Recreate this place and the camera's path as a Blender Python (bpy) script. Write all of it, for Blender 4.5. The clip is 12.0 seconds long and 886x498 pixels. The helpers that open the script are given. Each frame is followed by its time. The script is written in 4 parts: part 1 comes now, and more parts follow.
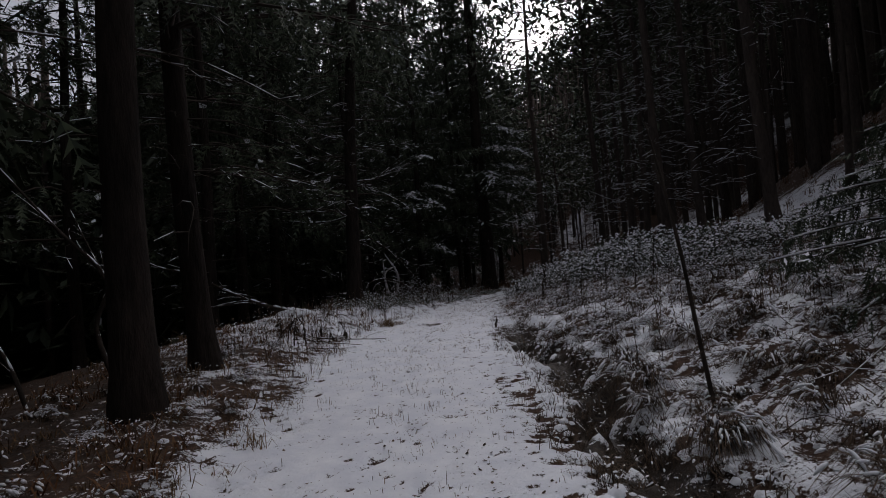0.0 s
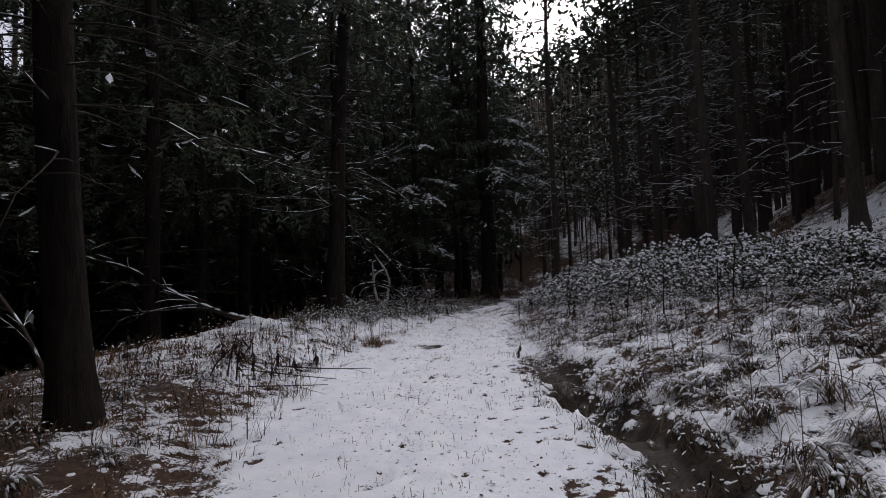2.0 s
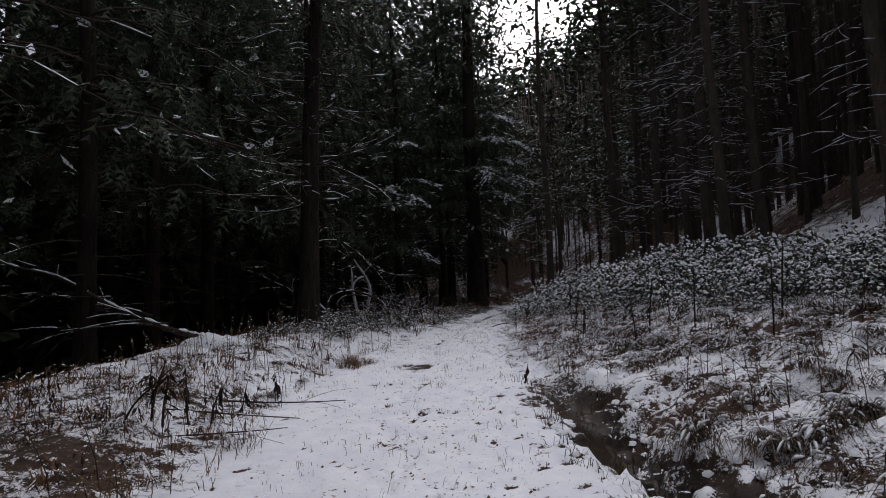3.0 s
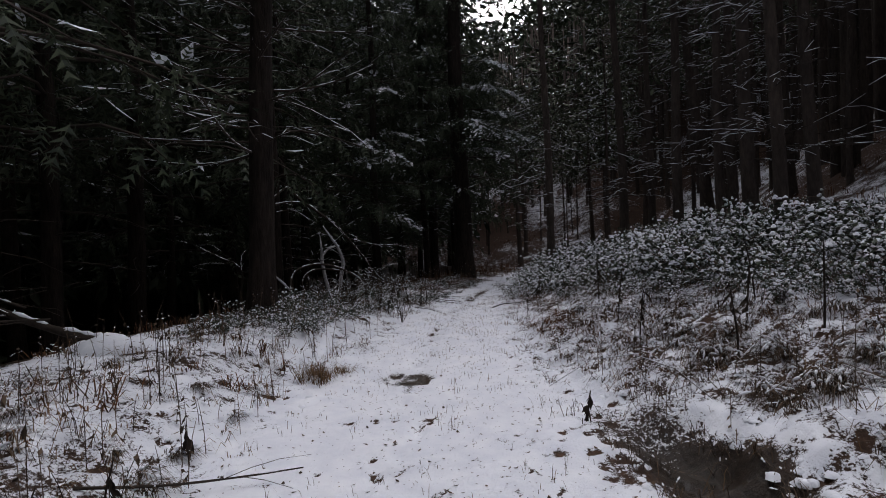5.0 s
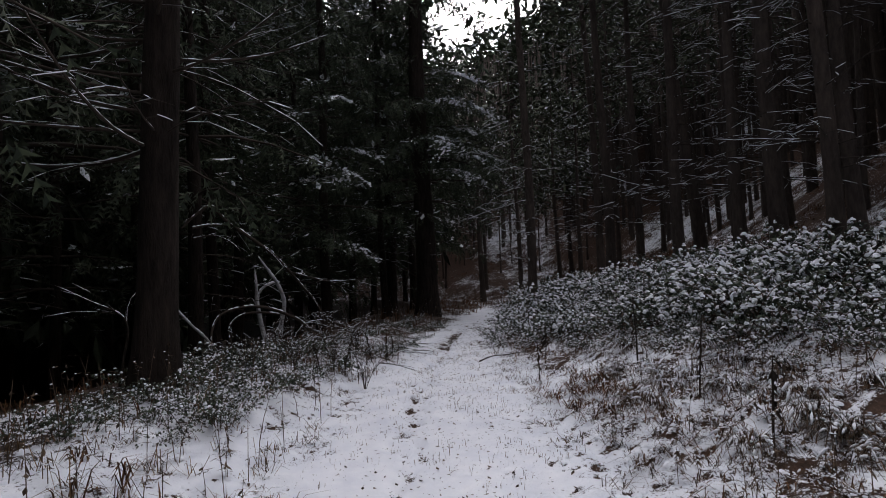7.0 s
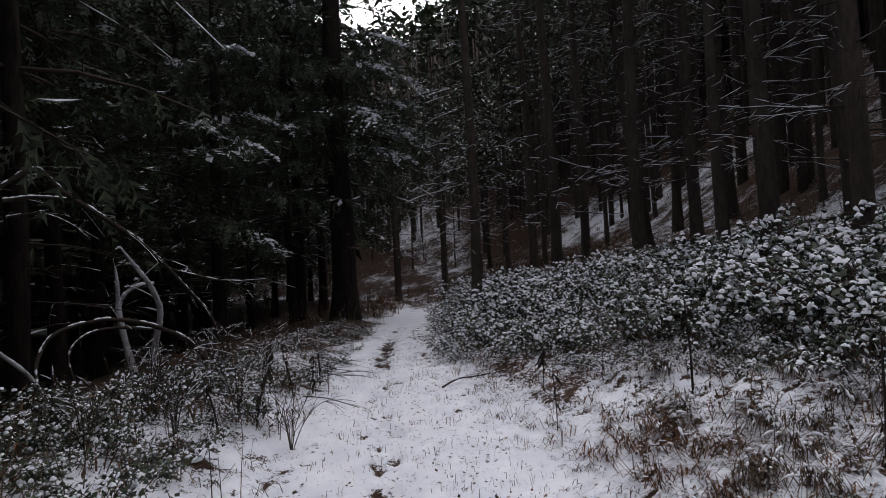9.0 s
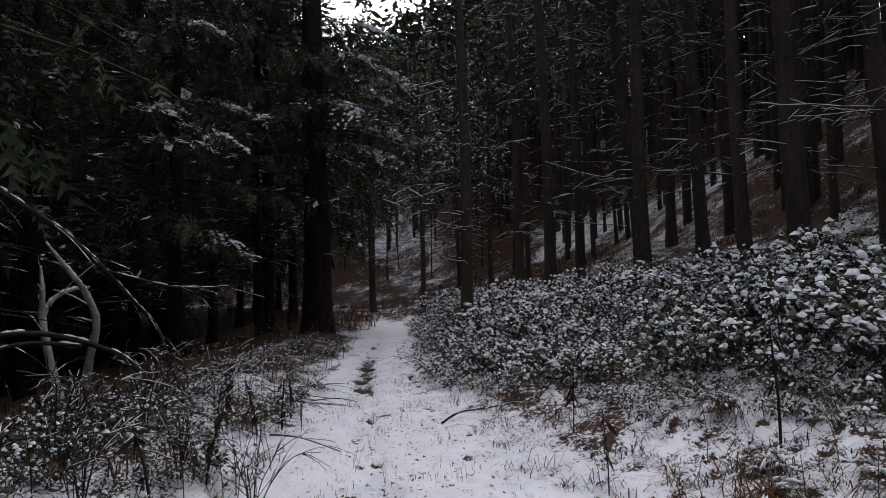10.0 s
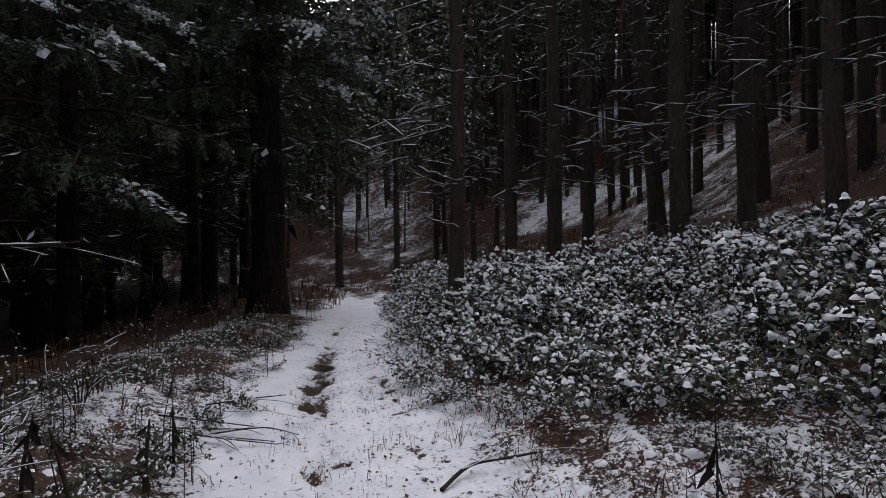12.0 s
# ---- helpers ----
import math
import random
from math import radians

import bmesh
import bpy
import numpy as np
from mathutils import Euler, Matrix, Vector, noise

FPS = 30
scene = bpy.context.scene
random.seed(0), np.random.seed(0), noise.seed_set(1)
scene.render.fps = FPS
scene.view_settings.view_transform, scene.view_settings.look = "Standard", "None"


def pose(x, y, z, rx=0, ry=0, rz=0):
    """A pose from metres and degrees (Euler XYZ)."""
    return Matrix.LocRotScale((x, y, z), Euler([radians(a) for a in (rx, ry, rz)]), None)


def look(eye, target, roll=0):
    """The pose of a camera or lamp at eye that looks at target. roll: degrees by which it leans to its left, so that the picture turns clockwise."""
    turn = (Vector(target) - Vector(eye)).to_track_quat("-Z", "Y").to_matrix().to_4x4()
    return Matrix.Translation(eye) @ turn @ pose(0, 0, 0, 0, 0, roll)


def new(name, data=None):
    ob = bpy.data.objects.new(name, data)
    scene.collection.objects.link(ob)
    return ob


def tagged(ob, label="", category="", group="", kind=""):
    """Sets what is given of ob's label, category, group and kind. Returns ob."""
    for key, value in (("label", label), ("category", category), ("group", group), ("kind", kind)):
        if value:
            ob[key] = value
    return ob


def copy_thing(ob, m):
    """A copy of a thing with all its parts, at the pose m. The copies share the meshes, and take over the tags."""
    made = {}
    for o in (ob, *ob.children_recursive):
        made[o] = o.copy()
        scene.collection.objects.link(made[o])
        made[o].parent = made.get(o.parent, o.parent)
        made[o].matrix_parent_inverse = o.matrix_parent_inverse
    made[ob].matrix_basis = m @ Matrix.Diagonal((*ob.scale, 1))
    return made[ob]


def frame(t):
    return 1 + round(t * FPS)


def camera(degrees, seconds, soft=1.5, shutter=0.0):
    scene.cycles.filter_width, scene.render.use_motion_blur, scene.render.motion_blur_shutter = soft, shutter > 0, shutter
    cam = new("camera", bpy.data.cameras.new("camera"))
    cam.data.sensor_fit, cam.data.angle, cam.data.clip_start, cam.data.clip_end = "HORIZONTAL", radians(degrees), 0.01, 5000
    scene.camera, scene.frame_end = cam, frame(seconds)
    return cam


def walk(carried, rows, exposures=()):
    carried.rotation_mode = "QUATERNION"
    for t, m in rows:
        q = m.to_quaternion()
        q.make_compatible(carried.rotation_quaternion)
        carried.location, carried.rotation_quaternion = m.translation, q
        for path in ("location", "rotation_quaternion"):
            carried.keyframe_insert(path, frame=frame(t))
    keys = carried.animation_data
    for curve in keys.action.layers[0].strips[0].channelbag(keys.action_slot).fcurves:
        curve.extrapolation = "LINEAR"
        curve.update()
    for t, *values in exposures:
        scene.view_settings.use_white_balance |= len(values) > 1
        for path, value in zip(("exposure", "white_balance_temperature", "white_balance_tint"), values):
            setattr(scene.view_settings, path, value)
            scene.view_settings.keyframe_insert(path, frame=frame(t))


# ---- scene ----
cam = camera(79.5, 12.0, 0.95)
METRES, EYE, TILT, LEAN, TURN = 15.0, 1.3, 2.5, 4.4, 0.0
ROWS = [
    (0.0, 0.0, 0.0, 0.0, -0.0, 0.0, 0.0),
    (0.5, -0.0041, 0.0435, 0.0011, -0.6, 2.09, -2.41),
    (1.0, -0.0103, 0.0867, -0.0, -0.57, 0.77, -1.15),
    (1.5, -0.0144, 0.1321, -0.0016, -0.46, 0.5, -0.83),
    (2.0, -0.0188, 0.1765, -0.0032, -1.02, 0.42, -2.64),
    (2.5, -0.0204, 0.223, -0.0054, -2.54, -0.83, -1.16),
    (3.0, -0.0237, 0.2697, -0.0051, -2.92, 1.07, -2.32),
    (5.0, -0.0375, 0.4347, -0.0044, -5.78, -2.52, -2.37),
    (5.5, -0.0419, 0.4757, -0.0051, -9.01, -1.11, -1.48),
    (6.0, -0.0425, 0.5177, -0.0056, -11.54, 0.14, -0.26),
    (6.5, -0.0443, 0.5596, -0.0067, -10.86, 1.13, -1.88),
    (8.5, -0.0552, 0.7232, -0.011, -15.76, 1.06, -4.74),
    (9.0, -0.0562, 0.7615, -0.0133, -22.2, 1.19, -2.23),
    (9.5, -0.0524, 0.8009, -0.0158, -24.26, 1.87, -1.13),
    (10.0, -0.0484, 0.8382, -0.0166, -25.38, 2.59, -3.68),
    (10.5, -0.0349, 0.8737, -0.0188, -25.62, 0.57, -4.48),
    (11.0, -0.0208, 0.9104, -0.0214, -24.48, -0.48, -5.63),
    (11.5, -0.0069, 0.9469, -0.0246, -27.6, -0.62, -2.31),
    (12.0, 0.0084, 0.9857, -0.0263, -28.56, 0.17, -4.58),
]
walk(cam, [(t, pose(0, 0, EYE, TILT, LEAN, TURN) @ pose(METRES * x, METRES * y, METRES * z, 90 + pitch, roll, yaw)) for t, x, y, z, yaw, pitch, roll in ROWS],
     [(0.0, -0.3, 6290, 16), (1.0, 0.2, 6290, 16), (2.5, 0.5, 6290, 16), (6.5, 0.75, 6290, 16), (12.0, 1.08, 6290, 16)])
SKY, SUN = 0.10, 1.5

# ---- light: an overcast winter sky, soft and slightly cold ----
world = bpy.data.worlds.new("overcast_sky")
scene.world = world
world.use_nodes = True
wn, wl = world.node_tree.nodes, world.node_tree.links
sky = wn.new("ShaderNodeTexSky")
sky.sky_type = "NISHITA"
sky.sun_disc = False
sky.sun_elevation = radians(38)
sky.sun_rotation = radians(20)
sky.air_density, sky.dust_density, sky.ozone_density = 1.0, 4.0, 1.0
grey = wn.new("ShaderNodeHueSaturation")
grey.inputs["Saturation"].default_value = 0.3
wl.new(sky.outputs[0], grey.inputs["Color"])
wl.new(grey.outputs[0], wn["Background"].inputs["Color"])
wn["Background"].inputs["Strength"].default_value = SKY
sun_data = bpy.data.lights.new("sun", "SUN")
sun_data.energy, sun_data.angle, sun_data.color = SUN, radians(70), (1.0, 0.98, 0.96)
sun = new("sun", sun_data)
sun.matrix_world = look((7, 3, 32), (0, 0, 0))


# ---- materials ----
def material(name, rough=0.8, spec=0.3):
    m = bpy.data.materials.new(name)
    m.use_nodes = True
    b = m.node_tree.nodes["Principled BSDF"]
    b.inputs["Roughness"].default_value = rough
    b.inputs["Specular IOR Level"].default_value = spec
    return m, m.node_tree.nodes, m.node_tree.links, b


def noise_node(n, l, scale, detail=4, rough=0.6, vector=None, coords="Object"):
    t = n.new("ShaderNodeTexNoise")
    t.inputs["Scale"].default_value, t.inputs["Detail"].default_value, t.inputs["Roughness"].default_value = scale, detail, rough
    if vector is None:
        vector = n.new("ShaderNodeTexCoord").outputs[coords]
    l.new(vector, t.inputs["Vector"])
    return t.outputs["Fac"]


def ramp(n, l, fac, stops):
    r = n.new("ShaderNodeValToRGB")
    e = r.color_ramp.elements
    while len(e) < len(stops):
        e.new(0.5)
    for i, (p, c) in enumerate(stops):
        e[i].position, e[i].color = p, (*c, 1)
    l.new(fac, r.inputs["Fac"])
    return r.outputs["Color"]


def bump(n, l, b, height, strength, distance):
    u = n.new("ShaderNodeBump")
    u.inputs["Strength"].default_value, u.inputs["Distance"].default_value = strength, distance
    l.new(height, u.inputs["Height"])
    l.new(u.outputs["Normal"], b.inputs["Normal"])


def mixed(n, l, fac, a, c):
    m = n.new("ShaderNodeMix")
    m.data_type = "RGBA"
    l.new(fac, m.inputs["Factor"])
    for socket, value in ((m.inputs["A"], a), (m.inputs["B"], c)):
        if isinstance(value, tuple):
            socket.default_value = (*value, 1)
        else:
            l.new(value, socket)
    return m.outputs["Result"]


def maths(n, l, op, a, c=None):
    m = n.new("ShaderNodeMath")
    m.operation = op
    for socket, value in zip(m.inputs, (a, c)):
        if value is None:
            continue
        if isinstance(value, (int, float)):
            socket.default_value = value
        else:
            l.new(value, socket)
    return m.outputs[0]


def simple(name, dark, light, scale, rough=0.8, spec=0.3, relief=0.0, vary=0.0, stretch=None):
    """Two tones broken up by coarse and fine noise, with a fine relief."""
    m, n, l, b = material(name, rough, spec)
    vec = None
    if stretch:
        mp = n.new("ShaderNodeMapping")
        mp.inputs["Scale"].default_value = stretch
        l.new(n.new("ShaderNodeTexCoord").outputs["Object"], mp.inputs["Vector"])
        vec = mp.outputs["Vector"]
    f1 = noise_node(n, l, scale, 5, 0.65, vec)
    f2 = noise_node(n, l, scale * 0.17, 2, 0.5, vec)
    both = maths(n, l, "MULTIPLY_ADD", f1, 0.6)
    n_add = both.node
    l.new(maths(n, l, "MULTIPLY", f2, 0.4), n_add.inputs[2])
    fac = both
    if vary:
        rnd = n.new("ShaderNodeNewGeometry").outputs["Random Per Island"]
        fac = maths(n, l, "ADD", both, maths(n, l, "MULTIPLY", maths(n, l, "SUBTRACT", rnd, 0.5), vary))
    l.new(ramp(n, l, fac, [(0.3, dark), (0.68, light)]), b.inputs["Base Color"])
    if relief:
        bump(n, l, b, f1, 0.8, relief)
    return m


SNOW = simple("snow", (0.72, 0.75, 0.82), (0.86, 0.88, 0.92), 30, 0.75, 0.25, 0.006)
BARK_FIR = simple("fir_bark", (0.004, 0.0034, 0.003), (0.042, 0.032, 0.027), 16, 0.95, 0.1, 0.05, 0, (1, 1, 0.22))
BARK_PINE = simple("pine_bark", (0.03, 0.025, 0.023), (0.105, 0.083, 0.07), 18, 0.95, 0.1, 0.03, 0, (1, 1, 0.28))
TWIG = simple("twig", (0.016, 0.013, 0.010), (0.065, 0.05, 0.04), 9, 0.9, 0.2)
NEEDLE_FIR = simple("fir_needles", (0.02, 0.03, 0.018), (0.07, 0.088, 0.05), 3, 0.7, 0.3, 0, 0.5)
NEEDLE_PINE = simple("pine_needles", (0.026, 0.034, 0.021), (0.08, 0.094, 0.056), 3, 0.7, 0.3, 0, 0.5)
BRAMBLE = simple("bramble_leaf", (0.010, 0.018, 0.009), (0.04, 0.055, 0.028), 9, 0.55, 0.4, 0, 0.6)
CANE = simple("bramble_cane", (0.03, 0.02, 0.016), (0.12, 0.07, 0.05), 8, 0.8, 0.2, 0, 0.5)
STRAW = simple("dry_grass", (0.06, 0.036, 0.017), (0.20, 0.125, 0.065), 5, 0.9, 0.15, 0, 0.8)
BRACKEN = simple("dead_bracken", (0.045, 0.022, 0.011), (0.15, 0.075, 0.036), 5, 0.9, 0.15, 0, 0.8)
WEED = simple("dead_weed", (0.03, 0.022, 0.015), (0.12, 0.085, 0.06), 7, 0.9, 0.15, 0, 0.6)
BLACKENED = simple("blackened_stalk", (0.008, 0.006, 0.005), (0.04, 0.03, 0.022), 9, 0.9, 0.2, 0, 0.6)
LITTER = simple("fallen_leaf", (0.025, 0.018, 0.012), (0.10, 0.065, 0.04), 9, 0.9, 0.2, 0, 0.7)
STONE = simple("wet_stone", (0.03, 0.028, 0.026), (0.11, 0.10, 0.09), 9, 0.5, 0.5, 0.01)

# the ground: earth and litter under snow whose thickness lies on the mesh as an attribute
GROUND, gn, gl, gb = material("snowy_ground", 0.85, 0.2)
fine = noise_node(gn, gl, 22, 6, 0.7)
mid = noise_node(gn, gl, 3.5, 4, 0.6)
speck = noise_node(gn, gl, 60, 3, 0.6)
dry = ramp(gn, gl, fine, [(0.3, (0.024, 0.015, 0.011)), (0.52, (0.062, 0.036, 0.024)), (0.72, (0.12, 0.07, 0.046))])
# darkens wet earth, and carries painted shade on the floor under the firs
wet = gn.new("ShaderNodeAttribute")
wet.attribute_name = "wet_and_shade"
earth = mixed(gn, gl, wet.outputs["Fac"], dry, ramp(gn, gl, fine, [(0.35, (0.010, 0.008, 0.006)), (0.7, (0.045, 0.032, 0.022))]))
gl.new(maths(gn, gl, "SUBTRACT", 0.85, maths(gn, gl, "MULTIPLY", wet.outputs["Fac"], 0.5)), gb.inputs["Roughness"])
white = ramp(gn, gl, mid, [(0.3, (0.72, 0.75, 0.82)), (0.7, (0.86, 0.88, 0.92))])
cover = gn.new("ShaderNodeAttribute")
cover.attribute_name = "snow_cover"
f = maths(gn, gl, "ADD", cover.outputs["Fac"], maths(gn, gl, "MULTIPLY", maths(gn, gl, "SUBTRACT", fine, 0.5), 1.5))
f = maths(gn, gl, "ADD", f, maths(gn, gl, "MULTIPLY", maths(gn, gl, "SUBTRACT", speck, 0.5), 1.1))
broad = noise_node(gn, gl, 0.9, 3, 0.6)
f = maths(gn, gl, "ADD", f, maths(gn, gl, "MULTIPLY", maths(gn, gl, "SUBTRACT", mid, 0.5), 0.8))
f = maths(gn, gl, "ADD", f, maths(gn, gl, "MULTIPLY", maths(gn, gl, "SUBTRACT", broad, 0.5), 0.7))
edge = gn.new("ShaderNodeMapRange")
edge.interpolation_type = "SMOOTHSTEP"
edge.inputs["From Min"].default_value, edge.inputs["From Max"].default_value = 0.42, 0.62
gl.new(f, edge.inputs["Value"])
gl.new(mixed(gn, gl, edge.outputs["Result"], earth, white), gb.inputs["Base Color"])
bump(gn, gl, gb, maths(gn, gl, "ADD", maths(gn, gl, "MULTIPLY", edge.outputs["Result"], 0.5), fine), 0.7, 0.02)

WATER, an, al, ab = material("ditch_water", 0.12, 0.5)
al.new(ramp(an, al, noise_node(an, al, 6, 4), [(0.35, (0.012, 0.009, 0.006)), (0.7, (0.04, 0.028, 0.019))]), ab.inputs["Base Color"])
bump(an, al, ab, noise_node(an, al, 9, 2), 0.15, 0.01)


# ---- the lie of the land ----
def knots(x, xs, ys):
    return np.interp(x, xs, ys)


def path_x(y):
    """The middle of the footpath, which bends gently to the right and then round the hill."""
    return knots(y, (-40, 2, 7, 10, 12, 14, 17, 20, 23, 26, 31, 36, 45, 60, 90), (0, -.15, -.4, -.3, -.2, .15, .85, 1.75, 2.85, 4.1, 6.2, 6.9, 3.6, -7, -28))


def path_half(y):
    return knots(y, (-40, 2, 8, 11, 13, 16, 18, 21, 40), (1.0, 1.05, 1.2, 1.2, 1.0, .75, .55, .45, .42))


def ditch_x(y):
    """The middle of the wet ditch beside the path."""
    return 1.27 + 0.10 * np.sin(y * 1.15 + 0.6) + 0.05 * np.sin(y * 2.9) + 0.2 * np.exp(-((y - 9.6) / 0.6) ** 2)


def smooth(x):
    x = np.clip(x, 0, 1)
    return x * x * (3 - 2 * x)


def land(x, y):
    """Height of the ground without its small bumps."""
    u = x - path_x(y)
    base = knots(y, (-40, 0, 4, 8, 12, 18, 26, 34, 60), (0, 0.02, .06, .1, .15, .2, .2, .15, -.1))
    steep = knots(y, (-10, 6, 10, 14, 40, 80), (.23, .24, .25, .262, .262, .28))
    r = np.maximum(0, u - path_half(y) - 0.35)
    right = steep * np.minimum(r, 6.5) + 0.3 * np.clip(r - 6.5, 0, 2) + 0.62 * np.clip(r - 8.5, 0, 15) + 0.42 * np.clip(r - 23.5, 0, 50)
    l = np.maximum(0, -u - path_half(y) - 0.2)
    left = knots(y, (0, 7, 10.5, 15, 19, 26, 40), (.15, .17, .38, .42, .25, .12, .1)) * smooth(l / 1.2) - 0.19 * np.clip(l - 2.6, 0, 9) - 0.02 * np.clip(l - 11, 0, 200)
    z = base + right + left
    wet = smooth((10.9 - y) / 1.2)
    return z - (0.22 + 0.05 * np.sin(y * 1.7)) * wet * np.exp(-((x - ditch_x(y)) / (0.24 + 0.05 * np.sin(y * 2.3) + 0.1 * np.exp(-((y - 9.6) / 0.6) ** 2))) ** 2)
# ---- end of land


def bumps(x, y):
    """Small unevenness: tussocks off the path, shallow dips on it."""
    u = abs(x - path_x(y)) - path_half(y)
    v = Vector((x * 1.7, y * 1.7, 0.3))
    w = Vector((x * 5.5, y * 5.5, 2.1))
    rough = 0.25 + 0.75 * float(smooth((u + 0.3) / 0.8))
    lumpy = 1.0 + 1.3 * float(smooth((x - path_x(y) - path_half(y)) / 0.5)) * float(smooth((16 - y) / 5))
    return rough * lumpy * (0.05 * noise.noise(v) + 0.03 * noise.noise(w)) + 0.008 * noise.noise(w * 2.7)


def steps(*spans):
    """Grid lines: (from, to, step) after one another."""
    out = []
    for a, b, d in spans:
        out += list(np.linspace(a, b, max(1, round((b - a) / d)), endpoint=False))
    return np.array(out + [spans[-1][1]])


class Geo:
    """Gathers vertices and faces for one mesh."""

    def __init__(self):
        self.v, self.f = [], []

    def tube(self, points, radii, sides=5, cap=True):
        start = len(self.v)
        points = [Vector(p) for p in points]
        for i, p in enumerate(points):
            d = (points[min(i + 1, len(points) - 1)] - points[max(i - 1, 0)]).normalized()
            a = d.cross(Vector((0, 0, 1)) if abs(d.z) < 0.9 else Vector((1, 0, 0))).normalized()
            c = a.cross(d)
            for k in range(sides):
                t = 2 * math.pi * k / sides
                self.v.append(p + radii[i] * (math.cos(t) * a + math.sin(t) * c))
        for i in range(len(points) - 1):
            for k in range(sides):
                j = (k + 1) % sides
                a, b = start + i * sides, start + (i + 1) * sides
                self.f.append((a + k, a + j, b + j, b + k))
        if cap:
            self.f.append(tuple(start + (len(points) - 1) * sides + k for k in range(sides)))

    def leaf(self, p, along, side, length, width):
        """A folded leaf of two triangles."""
        i = len(self.v)
        up = along.cross(side)
        self.v += [p, p + along * length * 0.5 + side * width * 0.5 + up * width * 0.15, p + along * length, p + along * length * 0.5 - side * width * 0.5 + up * width * 0.15]
        self.f += [(i, i + 1, i + 2), (i, i + 2, i + 3)]

    def spray(self, p, along, side, length, width):
        """A fir twig: short needles in two rows and a tip."""
        n, half = 4, width * 0.5
        for k in range(n):
            q = p + along * length * (0.12 + 0.2 * k)
            for sign in (-1, 1):
                i = len(self.v)
                tip = q + (side * sign * half * (1.15 - 0.14 * k) + along * half * 0.9)
                root = along * length * 0.055
                self.v += [q - root, q + root, tip]
                self.f.append((i, i + 1, i + 2))
        i = len(self.v)
        self.v += [p + side * 0.006, p - side * 0.006, p + along * length]
        self.f.append((i, i + 1, i + 2))

    def pad(self, p, along, side, length, width, thick):
        """Snow on a leaf: the leaf's outline with a rounded back."""
        i = len(self.v)
        up = along.cross(side)
        if up.z < 0:
            up = -up
        up = (up + Vector((0, 0, 0.8))).normalized()
        rim = [p, p + along * length * 0.35 + side * width * 0.5, p + along * length * 0.8 + side * width * 0.3, p + along * length * 1.02,
               p + along * length * 0.75 - side * width * 0.36, p + along * length * 0.3 - side * width * 0.5]
        top = p + along * length * 0.5 + up * thick
        self.v += rim + [q.lerp(top, 0.38) + up * thick * 0.48 for q in rim] + [top]
        for k in range(6):
            j = (k + 1) % 6
            self.f += [(i + k, i + j, i + 6 + j, i + 6 + k), (i + 6 + k, i + 6 + j, i + 12)]

    def lump(self, p, r, h, rng, sides=6):
        """A small irregular cushion, of snow or stone."""
        i = len(self.v)
        turn = rng.uniform(0, 6.28)
        for ring, (s, z) in enumerate(((1, 0), (0.75, 0.65))):
            for k in range(sides):
                t = turn + 2 * math.pi * k / sides
                q = r * s * rng.uniform(0.75, 1.2)
                self.v.append(p + Vector((q * math.cos(t), q * math.sin(t), h * z * rng.uniform(0.8, 1.2))))
        self.v.append(p + Vector((0, 0, h)))
        for k in range(sides):
            j = (k + 1) % sides
            self.f.append((i + k, i + j, i + sides + j, i + sides + k))
            self.f.append((i + sides + k, i + sides + j, i + 2 * sides))

    def mesh(self, name, mat, soft=True):
        m = bpy.data.meshes.new(name)
        m.from_pydata(self.v, [], self.f)
        m.materials.append(mat)
        if soft:
            m.shade_smooth()
        m.update()
        return m


def part(name, geo, mat, parent=None, label="", soft=True):
    ob = new(name, geo.mesh(name, mat, soft))
    if parent is not None:
        ob.parent = parent
    return tagged(ob, label) if label else ob


# ---- ground: one sheet, fine near the path and coarse out to the horizon ----
gx = steps((-600, -100, 100), (-100, -30, 10), (-30, -10, 1.0), (-10, -4, 0.25), (-4, -1.6, 0.08), (-1.6, 2.2, 0.05), (2.2, 5, 0.09), (5, 12, 0.3), (12, 40, 1.0), (40, 100, 10), (100, 600, 100))
gy = steps((-600, -100, 100), (-100, -20, 10), (-20, 0, 1), (0, 2, 0.2), (2, 18, 0.05), (18, 26, 0.1), (26, 40, 0.4), (40, 80, 1.5), (80, 160, 10), (160, 660, 100))
XX, YY = np.meshgrid(gx, gy)
ZZ = land(XX, YY)
UU = XX - path_x(YY)
HALF = path_half(YY)
near = (abs(XX) < 14) & (YY > -3) & (YY < 45)
BB = np.zeros_like(ZZ)
for iy, ix in zip(*np.nonzero(near)):
    BB[iy, ix] = bumps(XX[iy, ix], YY[iy, ix])
ZZ = ZZ + BB

# boot prints along the path, two trodden lines of them
rng = random.Random(5)
prints = []
for side, y0 in ((-0.25, 2.2), (-0.16, 2.5)):
    y = y0
    while y < 24:
        prints.append((float(path_x(y)) + side + rng.uniform(-0.05, 0.05) + (0.09 if len(prints) % 2 else -0.09), y, rng.uniform(0.035, 0.06)))
        y += rng.uniform(0.55, 0.75)
trodden = np.zeros_like(ZZ)
for px, py, depth in prints:
    dent = np.exp(-(((XX - px) / 0.06) ** 2 + ((YY - py) / 0.13) ** 2) ** 2)
    ZZ -= depth * dent
    trodden += dent * depth / 0.04

